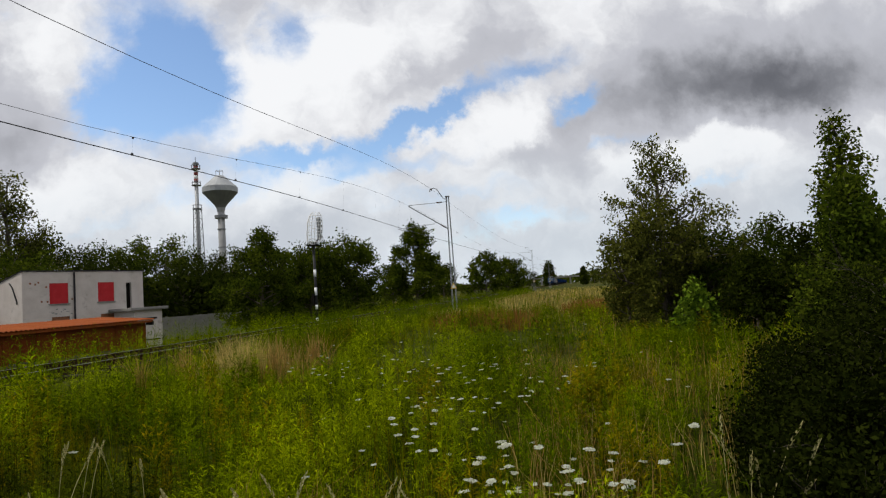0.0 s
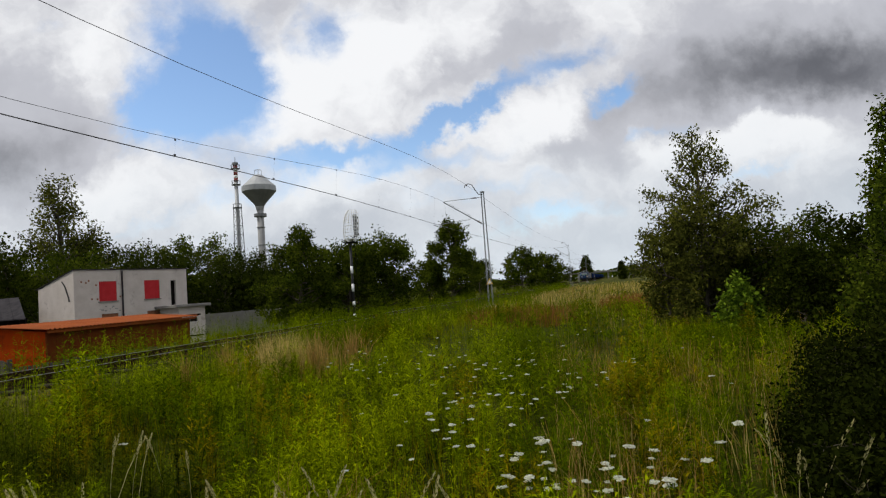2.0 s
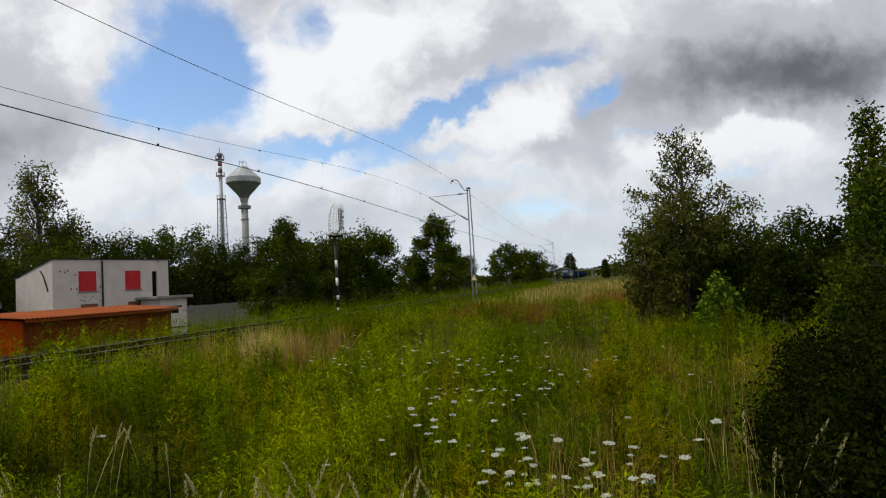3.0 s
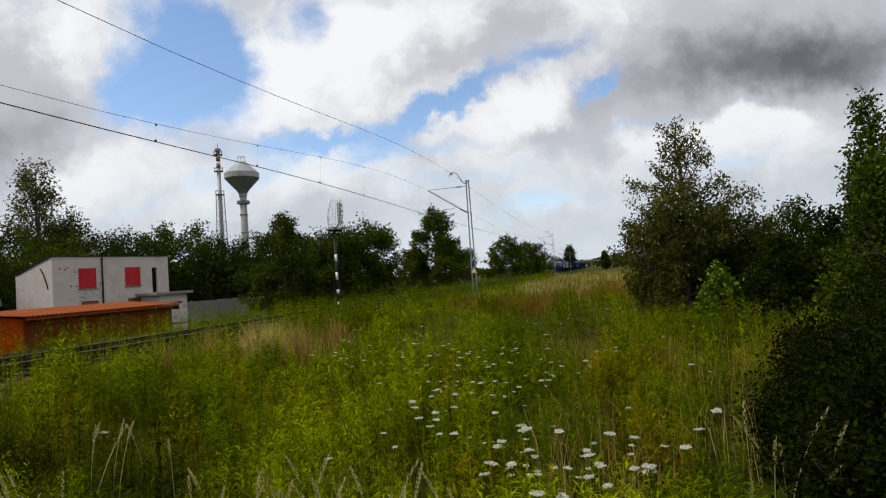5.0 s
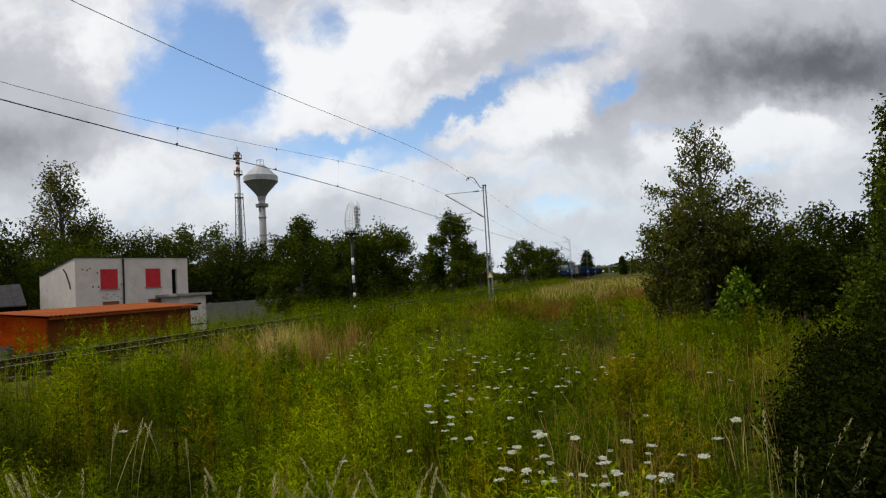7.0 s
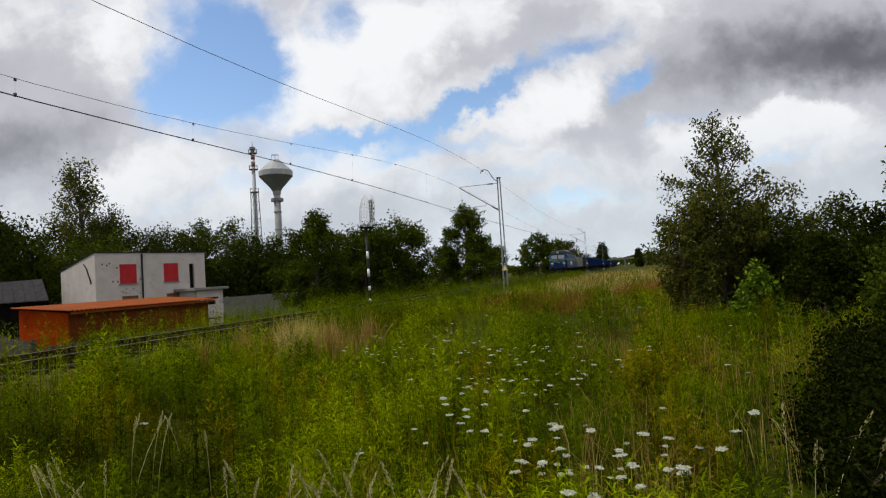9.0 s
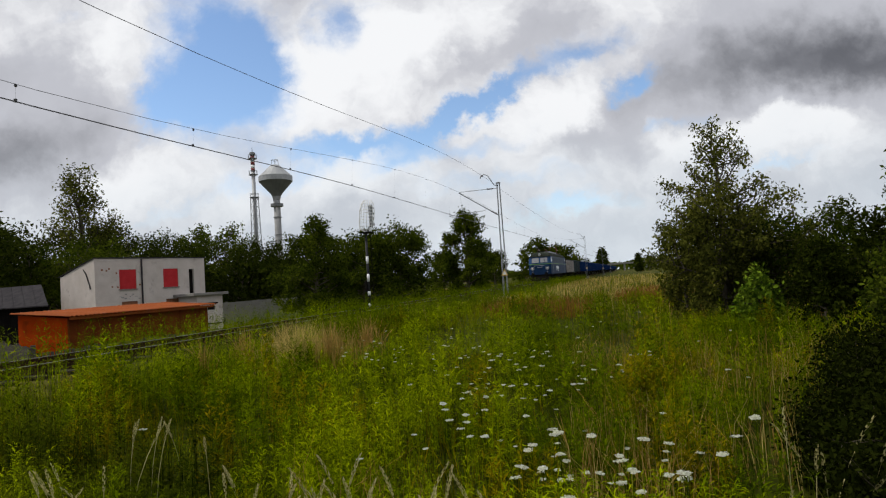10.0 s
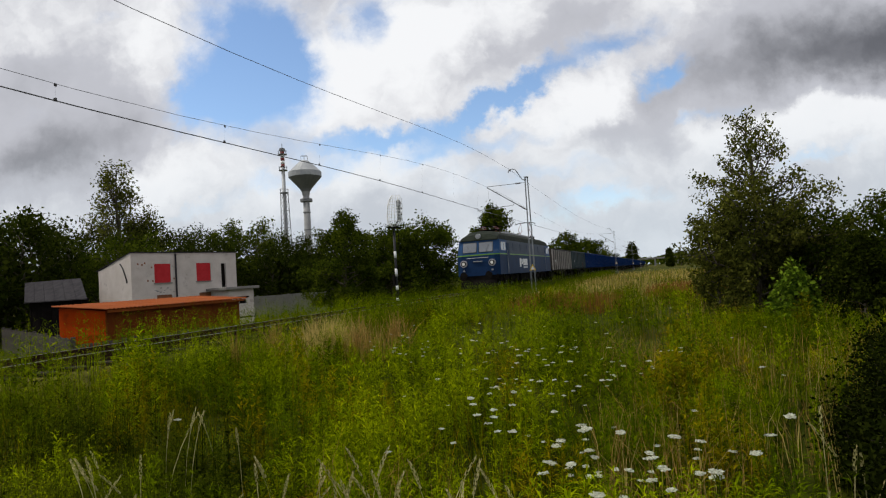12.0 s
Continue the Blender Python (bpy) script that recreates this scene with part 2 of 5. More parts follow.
M_SHAFT = surface("tower_shaft", (0.24, 0.24, 0.24), (0.32, 0.32, 0.32), scale=0.3, rough=0.8)
M_WHITE = surface("white_paint", (0.70, 0.70, 0.69), (0.80, 0.80, 0.79), rough=0.6, bump=0.1)
M_BLACK = surface("black_paint", (0.012, 0.012, 0.013), (0.022, 0.022, 0.023), rough=0.6)
M_SIGNAL_RED = surface("red_paint", (0.16, 0.035, 0.03), (0.22, 0.05, 0.045), rough=0.6)
M_YELLOW = surface("yellow_paint", (0.55, 0.36, 0.03), (0.65, 0.45, 0.06), rough=0.6)
M_BLUE = surface("loco_blue", (0.005, 0.019, 0.058), (0.008, 0.030, 0.085), scale=1.2, rough=0.55, spec=0.08, bump=0.05, stain=(0.02, 0.03, 0.06), stain_scale=1.0)
M_BLUE_LIGHT = surface("loco_light_blue", (0.014, 0.045, 0.12), (0.022, 0.062, 0.155), scale=1.2, rough=0.55, spec=0.08, bump=0.05, stain=(0.07, 0.10, 0.16), stain_scale=1.0)
M_GREY_BLUE = surface("loco_grey_blue", (0.035, 0.05, 0.075), (0.06, 0.075, 0.11), scale=1.2, rough=0.55, spec=0.08, bump=0.05, stain=(0.08, 0.085, 0.10), stain_scale=1.2)
M_LIME = surface("lime_stripe", (0.10, 0.22, 0.03), (0.15, 0.29, 0.05), rough=0.45, bump=0.05)
M_ROOF = surface("loco_roof", (0.013, 0.017, 0.012), (0.030, 0.036, 0.027), scale=1.5, rough=0.8, spec=0.06)
M_GLASS = surface("cab_glass", (0.02, 0.03, 0.04), (0.03, 0.045, 0.06), rough=0.05, bump=0, spec=1.0)
M_GLASS.node_tree.nodes["Principled BSDF"].inputs["IOR"].default_value = 1.95
M_UNDER = surface("grimy_underframe", (0.006, 0.0055, 0.005), (0.016, 0.014, 0.012), rough=0.95, spec=0.02, bump=0.1)
M_WAGON_BROWN = surface("wagon_brown_grey", (0.034, 0.030, 0.028), (0.065, 0.056, 0.052), scale=1.0, rough=0.85, spec=0.05, stain=(0.10, 0.05, 0.03), stain_scale=1.2)
M_WAGON_POST = surface("wagon_worn_post", (0.26, 0.24, 0.22), (0.40, 0.37, 0.35), scale=1.0, rough=0.8)
M_WAGON_GREEN = surface("wagon_dark_green", (0.025, 0.04, 0.045), (0.05, 0.07, 0.075), scale=1.0, rough=0.75, stain=(0.06, 0.04, 0.03))
M_WAGON_BLUE = surface("wagon_blue", (0.005, 0.020, 0.085), (0.008, 0.032, 0.125), scale=1.0, rough=0.75, spec=0.05, stain=(0.02, 0.03, 0.06), stain_scale=1.2)


def lamp_glass():
    m = bpy.data.materials.new("lit_headlamp")
    m.use_nodes = True
    b = m.node_tree.nodes["Principled BSDF"]
    b.inputs["Base Color"].default_value = (0.35, 0.36, 0.35, 1)
    b.inputs["Emission Color"].default_value = (1.0, 0.97, 0.86, 1)
    b.inputs["Emission Strength"].default_value = 0.2
    return m


M_LAMP = lamp_glass()


# ---- mesh helpers ----
class Geo:
    """Collects vertices and faces, then makes one mesh."""
    def __init__(self):
        self.v, self.f = [], []

    def add(self, verts, faces):
        n = len(self.v)
        self.v += [tuple(p) for p in verts]
        self.f += [tuple(i + n for i in f) for f in faces]
        return self

    def box(self, x0, x1, y0, y1, z0, z1, m=None):
        p = [Vector((x, y, z)) for z in (z0, z1) for y in (y0, y1) for x in (x0, x1)]
        if m is not None:
            p = [m @ q for q in p]
        return self.add(p, [(0, 2, 3, 1), (4, 5, 7, 6), (0, 1, 5, 4), (2, 6, 7, 3), (0, 4, 6, 2), (1, 3, 7, 5)])

    def tube(self, pts, radii, n=8, caps=True):
        pts = [Vector(p) for p in pts]
        if isinstance(radii, (int, float)):
            radii = [radii] * len(pts)
        verts, faces = [], []
        for i, p in enumerate(pts):
            d = (pts[min(i + 1, len(pts) - 1)] - pts[max(i - 1, 0)]).normalized()
            a = d.orthogonal().normalized() if abs(d.z) > 0.99 else d.cross(Vector((0, 0, 1))).normalized()
            b = d.cross(a)
            for k in range(n):
                w = 2 * math.pi * k / n
                verts.append(p + (a * math.cos(w) + b * math.sin(w)) * radii[i])
        for i in range(len(pts) - 1):
            for k in range(n):
                faces.append((i * n + k, i * n + (k + 1) % n, (i + 1) * n + (k + 1) % n, (i + 1) * n + k))
        if caps:
            faces.append(tuple(reversed(range(n))))
            faces.append(tuple((len(pts) - 1) * n + k for k in range(n)))
        return self.add(verts, faces)

    def lathe(self, profile, n=24, at=(0, 0, 0)):
        """Profile of (radius, z) turned round the vertical."""
        verts, faces = [], []
        for r, z in profile:
            for k in range(n):
                w = 2 * math.pi * k / n
                verts.append((at[0] + r * math.cos(w), at[1] + r * math.sin(w), at[2] + z))
        for i in range(len(profile) - 1):
            for k in range(n):
                faces.append((i * n + k, i * n + (k + 1) % n, (i + 1) * n + (k + 1) % n, (i + 1) * n + k))
        faces.append(tuple(reversed(range(n))))
        faces.append(tuple((len(profile) - 1) * n + k for k in range(n)))
        return self.add(verts, faces)

    def prism(self, outline, axis, a, b):
        """An outline of (u, v) pushed from a to b along the axis x or y."""
        put = (lambda u, v, w: (w, u, v)) if axis == "x" else (lambda u, v, w: (u, w, v))
        n = len(outline)
        verts = [put(u, v, a) for u, v in outline] + [put(u, v, b) for u, v in outline]
        faces = [(k, (k + 1) % n, n + (k + 1) % n, n + k) for k in range(n)]
        return self.add(verts, faces + [tuple(reversed(range(n))), tuple(range(n, 2 * n))])

    def mesh(self, name, material, smooth=False, bevel=0.0):
        """One mesh, its touching corners welded."""
        me = bpy.data.meshes.new(name)
        me.from_pydata(self.v, [], self.f)
        bm = bmesh.new()
        bm.from_mesh(me)
        bmesh.ops.remove_doubles(bm, verts=bm.verts, dist=0.0004)
        bmesh.ops.recalc_face_normals(bm, faces=bm.faces)
        if bevel:
            bmesh.ops.bevel(bm, geom=bm.edges[:], offset=bevel, segments=1, affect="EDGES", clamp_overlap=True)
        if smooth:
            for f in bm.faces:
                f.smooth = len(f.verts) == 4
        bm.to_mesh(me)
        bm.free()
        me.materials.append(material)
        return me


def part(name, geo, material, parent, label="", smooth=False, bevel=0.0):
    ob = new(name, geo.mesh(name, material, smooth, bevel) if isinstance(geo, Geo) else geo)
    ob.parent = parent
    if label:
        ob["label"] = label
    return ob


def thing(name, m, label, category, group="", kind=""):
    ob = new(name)
    ob.matrix_basis = m
    return tagged(ob, label, category, group, kind)


def solid(name, geo, material, label, category="", kind="", group="", smooth=False, bevel=0.0, m=None):
    ob = new(name, geo.mesh(name, material, smooth, bevel))
    if m is not None:
        ob.matrix_basis = m
    return tagged(ob, label, category, group, kind)


def quads_mesh(name, verts, material):
    """verts: (n, 4, 3) corners of loose quads."""
    n = len(verts)
    me = bpy.data.meshes.new(name)
    me.vertices.add(4 * n)
    me.vertices.foreach_set("co", np.asarray(verts, np.float32).ravel())
    me.loops.add(4 * n)
    me.loops.foreach_set("vertex_index", np.arange(4 * n, dtype=np.int32))
    me.polygons.add(n)
    me.polygons.foreach_set("loop_start", np.arange(0, 4 * n, 4, dtype=np.int32))
    me.update(calc_edges=True)
    me.materials.append(material)
    return me


# ---- ground ----
def ground_height(x, y):
    """The field, the low bank of the track and the yard below it."""
    x, y = np.asarray(x, float), np.asarray(y, float)
    s = lambda a, b, v: (lambda t: t * t * (3 - 2 * t))(np.clip((v - a) / (b - a), 0, 1))
    z = -0.55 + 0.05 * np.sin(x * 0.7 + 1) * np.sin(y * 0.45)
    bank = s(-8.6, -9.9, x) * (1 - s(-13.6, -16.0, x))
    z = z * (1 - bank) - 0.24 * bank
    z = z * (1 - s(-14.0, -17.0, x)) - 1.35 * s(-14.0, -17.0, x)
    z = z + (1.0 * s(30, 120, y)) * s(-17, -22, x)
    return z


def build_ground():
    xs = np.unique(np.concatenate([np.arange(-60, 30, 1.0), np.arange(-18, -8, 0.4), np.linspace(-2500, -60, 25), np.linspace(30, 2500, 25)]))
    ys = np.unique(np.concatenate([np.arange(-20, 140, 1.6), np.linspace(-1500, -20, 15), np.linspace(140, 3500, 40)]))
    gx, gy = np.meshgrid(xs, ys)
    gz = ground_height(gx, gy)
    v = np.stack([gx, gy, gz], -1).reshape(-1, 3)
    nx = len(xs)
    f = [(j * nx + i, j * nx + i + 1, (j + 1) * nx + i + 1, (j + 1) * nx + i) for j in range(len(ys) - 1) for i in range(nx - 1)]
    me = bpy.data.meshes.new("ground")
    me.from_pydata(v.tolist(), [], f)
    me.polygons.foreach_set("use_smooth", [True] * len(f))
    me.materials.append(M_EARTH)
    tagged(new("ground", me), "overgrown flat field of earth and grass", "ground", kind="structure")


build_ground()


# ---- railway track ----
def build_track():
    rail_shape = [(-0.07, -0.16), (0.07, -0.16), (0.07, -0.145), (0.012, -0.12), (0.012, -0.045), (0.034, -0.035), (0.034, -0.004), (-0.034, -0.004), (-0.034, -0.035), (-0.012, -0.045), (-0.012, -0.12), (-0.07, -0.145)]
    for name, x in (("near", TRACK + 0.75), ("far", TRACK - 0.75)):
        rail = thing("rail", pose(x, 0, 0), "rusty steel rail with a worn bright top", "rail", "rails of the track")
        part("rail_body", Geo().prism(rail_shape, "y", -20, 700), M_RAIL, rail)
        part("running_surface", Geo().box(-0.032, 0.032, -20, 700, -0.004, 0.002), M_RAIL_TOP, rail, "bright worn steel running surface")
    rng = random.Random(3)
    first = None
    for k in range(160):
        y = 2 + k * 0.62
        g = pose(TRACK + rng.uniform(-0.03, 0.03), y, -0.165, 0, 0, rng.uniform(-0.8, 0.8))
        if first is None:
            first = solid("sleeper", Geo().box(-1.3, 1.3, -0.13, 0.13, -0.16, 0), M_SLEEPER, "dark weathered wooden railway sleeper", "sleeper", group="sleepers of the track", bevel=0.015, m=g)
        else:
            copy_thing(first, g)
    bed = Geo()
    shape = [(-2.6, -0.75), (-1.75, -0.26), (1.75, -0.26), (2.6, -0.75)]
    bed.prism([(TRACK + u, v) for u, v in shape], "y", -20, 700)
    solid("ballast_bed", bed, M_BALLAST, "brown-grey crushed stone ballast of the railway", "ballast", kind="structure")
    # loose stones on the bed
    r = np.random.RandomState(5)
    n = 9000
    c = np.stack([TRACK + r.uniform(-2.0, 2.0, n), 4 + 70 * r.rand(n) ** 1.3, np.zeros(n)], -1)
    c[:, 2] = np.where(np.abs(c[:, 0] - TRACK) > 1.7, -0.29 - (np.abs(c[:, 0] - TRACK) - 1.7) * 0.55, -0.25)
    tet = np.array([[1, 0, -0.5], [-0.5, 0.87, -0.5], [-0.5, -0.87, -0.5], [0, 0, 0.9]])
    size = r.uniform(0.025, 0.06, (n, 1, 1))
    a = r.uniform(0, 6.28, n)
    rot = np.stack([np.stack([np.cos(a), -np.sin(a), 0 * a], -1), np.stack([np.sin(a), np.cos(a), 0 * a], -1), np.stack([0 * a, 0 * a, 1 + 0 * a], -1)], -2)
    v = np.einsum("nij,kj->nki", rot, tet) * size + c[:, None]
    f = [(4 * i + a, 4 * i + b, 4 * i + d) for i in range(n) for a, b, d in ((0, 1, 3), (1, 2, 3), (2, 0, 3))]
    me = bpy.data.meshes.new("ballast_stones")
    me.from_pydata(v.reshape(-1, 3).tolist(), [], f)
    me.materials.append(M_BALLAST)
    tagged(new("ballast_stones", me), "loose crushed stones on the track bed", "stones", kind="stuff")


build_track()


# ---- overhead line ----
MASTS = [(-8.7, -30.0, 7.9), (-8.7, 42.4, 7.9), (-8.7, 128.0, 8.3), (-8.7, 207.0, 8.2), (-8.7, 285.0, 8.2)]


def build_mast():
    mast = thing("overhead_line_mast", pose(*MASTS[1][:2], 0), "grey lattice steel railway mast with a cantilever arm", "mast", "masts of the overhead line")
    h = 7.9
    for sy in (-1, 1):
        for sx in (-1, 1):
            part("leg", Geo().tube([(sx * 0.15, sy * 0.17, -0.8), (sx * 0.09, sy * 0.10, h)], 0.026, 4), M_MAST, mast)
    lace = Geo()
    for k in range(26):
        z0, z1 = -0.5 + k * 0.32, -0.5 + (k + 1) * 0.32
        w0, w1 = 0.17 - 0.07 * z0 / h, 0.17 - 0.07 * z1 / h
        s = 1 if k % 2 else -1
        for x in (-0.13 + 0.05 * z0 / h, 0.13 - 0.05 * z0 / h):
            lace.tube([(x, s * w0, z0), (x, -s * w1, z1)], 0.012, 4)
    part("lacing", lace, M_MAST, mast)
    part("foundation", Geo().box(-0.35, 0.35, -0.4, 0.4, -1.0, -0.35), M_CONCRETE, mast, "concrete foundation block", bevel=0.03)
    part("cap", Geo().box(-0.14, 0.14, -0.16, 0.16, h, h + 0.06), M_MAST, mast)
    part("tie_rod", Geo().tube([(-0.1, 0, 7.55), (-2.95, 0, 7.55)], 0.022, 6), M_MAST, mast)
    ins = Geo()
    for k in range(6):
        ins.tube([(-0.45 - k * 0.07, 0, 7.55), (-0.48 - k * 0.07, 0, 7.55)], 0.06, 8)
    part("insulator", ins, M_BROWN, mast, "brown ribbed insulator")
    part("cantilever_tube", Geo().tube([(-0.1, 0, 5.55), (-3.0, 0, 7.50)], 0.035, 8), M_MAST, mast)
    ins = Geo()
    for k in range(7):
        p = Vector((-0.25 - k * 0.06, 0, 5.65 + k * 0.04))
        ins.tube([p, p + Vector((-0.03, 0, 0.02))], 0.06, 8)
    part("insulator", ins, M_BROWN, mast, "brown ribbed insulator")
    part("registration_arm", Geo().tube([(-1.0, 0, 6.13), (-1.1, 0, 6.0), (-3.9, 0, 5.85)], 0.02, 6), M_MAST, mast)
    part("steady_arm", Geo().tube([(-3.9, 0, 5.85), (-3.6, 0, 5.75), (-2.8, 0, 5.62)], 0.014, 6), M_MAST, mast)
    part("drop_hanger", Geo().tube([(-2.9, 0, 7.5), (-2.9, 0, 5.9)], 0.006, 4), M_MAST, mast)
    part("feeder_bracket", Geo().tube([(0.0, 0, 7.75), (-0.3, 0, 7.8), (-0.75, 0, 8.55), (-1.0, 0, 8.66), (-1.25, 0, 8.6), (-1.3, 0, 8.4)], 0.035, 6), M_MAST, mast)
    part("feeder_insulator", Geo().tube([(-1.15, 0, 8.6), (-1.15, 0, 8.5)], [0.05, 0.06], 8), M_BROWN, mast)
    plate = part("warning_plate", Geo().add([(-0.03, -0.24, 1.15), (-0.03, 0.24, 1.15), (-0.03, 0, 1.6), (0.0, -0.24, 1.15), (0.0, 0.24, 1.15), (0.0, 0, 1.6)],
                 [(0, 1, 2), (5, 4, 3), (0, 3, 4, 1), (1, 4, 5, 2), (2, 5, 3, 0)]), M_YELLOW, mast, "yellow triangular warning plate")
    plate.matrix_basis = pose(0.05, -0.2, 0, 0, 0, -75)
    inner = part("plate_centre", Geo().add([(0.005, -0.15, 1.21), (0.005, 0.15, 1.21), (0.005, 0, 1.48)], [(0, 1, 2)]), M_WHITE, plate, "white centre of the plate")
    for x, y, h2 in MASTS[:1] + MASTS[2:]:
        copy_thing(mast, pose(x, y, h2 - 7.9))


build_mast()


def wire(name, pts, r, label):
    return solid(name, Geo().tube(pts, r, 4), M_WIRE, label, "wire", group="wires of the overhead line")


def build_wires():
    ys = [-100.0] + [m[1] for m in MASTS] + [370.0, 460.0]
    lift = [0] + [m[2] - 7.9 for m in MASTS] + [0.2, 0.2]
    msg, con, con2, feed = [], [], [], []
    hang = None
    for i in range(len(ys) - 1):
        a, b = ys[i], ys[i + 1]
        for k in range(24):
            t = k / 24
            y, up = a + (b - a) * t, lift[i] + (lift[i + 1] - lift[i]) * t
            dip = 4 * t * (1 - t)
            stag = 0.2 * (1 - 2 * t) * (1 if i % 2 else -1)
            msg.append((TRACK, y, 7.5 + up - (1.9 * dip ** 3.5 if i == 1 else 1.1 * dip ** 1.5)))
            con.append((TRACK + stag - 0.02, y, 5.68 + up - (0.42 * dip ** 8 if i == 1 else 0.05 * dip)))
            con2.append((TRACK + stag + 0.02, y, 5.68 + up - (0.42 * dip ** 8 if i == 1 else 0.05 * dip)))
            feed.append((-9.85, y, 8.6 + up - (1.6 * dip ** 3.2 if i == 1 else 0.8 * dip)))
    wire("messenger_wire", msg, 0.006, "dark sagging messenger wire over the track")
    wire("contact_wire", con, 0.007, "straight dark contact wire over the track")
    wire("contact_wire", con2, 0.007, "straight dark contact wire over the track")
    wire("feeder_wire", feed, 0.009, "dark feeder wire carried on the mast tops")
    for i in range(1, 4):
        a, b = ys[i], ys[i + 1]
        n = round((b - a) / 5)
        for k in range(n):
            t = (k + 0.5) / n
            y, up = a + (b - a) * t, lift[i] + (lift[i + 1] - lift[i]) * t
            dip = 4 * t * (1 - t)
            zt = 7.5 + up - (1.9 * dip ** 3.5 if i == 1 else 1.1 * dip ** 1.5)
            zb = 5.68 + up - (0.42 * dip ** 8 if i == 1 else 0.05 * dip)
            stag = 0.2 * (1 - 2 * t) * (1 if i % 2 else -1)
            d = thing("dropper", pose(TRACK, y, 0), "thin dropper wire between messenger and contact wire", "wire", "droppers of the overhead line")
            part("drop_wire", Geo().tube([(0, 0, zt), (stag, 0, zb)], 0.0011, 3), M_WIRE, d)
            part("clamp", Geo().box(-0.012, 0.012, -0.025, 0.025, zt - 0.05, zt + 0.01), M_WIRE, d)
            part("clamp", Geo().box(stag - 0.026, stag + 0.026, -0.02, 0.02, zb - 0.01, zb + 0.06), M_WIRE, d)


build_wires()


# ---- signal ----
def build_signal():
    s = thing("railway_signal", pose(-14.75, 32.1, -0.6), "dark signal post with white stripes and a caged signal head", "signal")
    part("post", Geo().lathe([(0.074, 0), (0.074, 4.55)], 12), M_BLACK, s, "black painted post", smooth=True)
    for z, z2 in ((0.45, 0.62), (1.1, 1.35), (1.91, 2.36), (2.98, 3.4)):
        part("post_band", Geo().lathe([(0.078, z), (0.078, z2)], 12), M_WHITE, s, "white painted band", smooth=True)
    part("foot", Geo().box(-0.3, 0.3, -0.3, 0.3, -0.3, 0.08), M_CONCRETE, s, "concrete foot", bevel=0.03)
    part("junction_box", Geo().box(-0.22, -0.08, -0.12, 0.12, 1.3, 2.0), M_UNDER, s, bevel=0.02)
    part("bracket", Geo().tube([(0, 0, 4.35), (0.02, -0.05, 4.6), (0.16, -0.05, 4.85), (0.34, -0.05, 5.2)], 0.055, 8), M_BLACK, s)
    part("platform", Geo().box(-0.32, 0.38, -0.3, 0.3, 4.78, 4.84), M_UNDER, s, bevel=0.01)
    # the head seen from behind: a narrow dark box in a pale cage that leans over the line
    head = part("signal_head", Geo().box(0.27, 0.50, -0.06, 0.12, 5.15, 6.45), M_MAST, s, "narrow grey signal head", bevel=0.05)
    for k in range(4):
        part("hood", Geo().tube([(0.385, 0.12, 5.33 + k * 0.32), (0.385, 0.32, 5.31 + k * 0.32)], 0.09, 10), M_BLACK, head)
    outline = [(0.12, 4.86), (0.40, 5.0), (0.47, 5.5), (0.46, 6.1), (0.38, 6.5), (0.22, 6.72)]
    cx = lambda z: 0.06 + 0.19 * (z - 4.86) / 1.86
    for k in range(9):
        a_ = math.pi * k / 8
        pts = [(cx(z) + w * math.cos(a_), -0.95 * w * math.sin(a_), z) for w, z in outline]
        part("cage_bar", Geo().tube(pts, 0.019, 4), M_WHITE, s)
    for k in range(9):
        z = 5.0 + k * 0.19
        w = 0.46 * math.sqrt(max(0.15, 1 - ((z - 5.8) / 1.05) ** 2))
        ring = [(cx(z) + w * math.cos(q * math.pi / 10), -0.95 * w * math.sin(q * math.pi / 10), z) for q in range(11)]
        part("cage_hoop", Geo().tube(ring, 0.014, 4), M_WHITE, s)
    lad = Geo()
    for x in (-0.16, 0.16):
        lad.tube([(x, 0.3, 0.0), (x, 0.3, 4.8)], 0.014, 5)
    for k in range(15):
        lad.tube([(-0.16, 0.3, 0.3 + k * 0.3), (0.16, 0.3, 0.3 + k * 0.3)], 0.008, 4)
    part("ladder", lad, M_UNDER, s, "thin steel ladder")


build_signal()


# ---- yard: house, sheds, fences ----
GY = -1.4


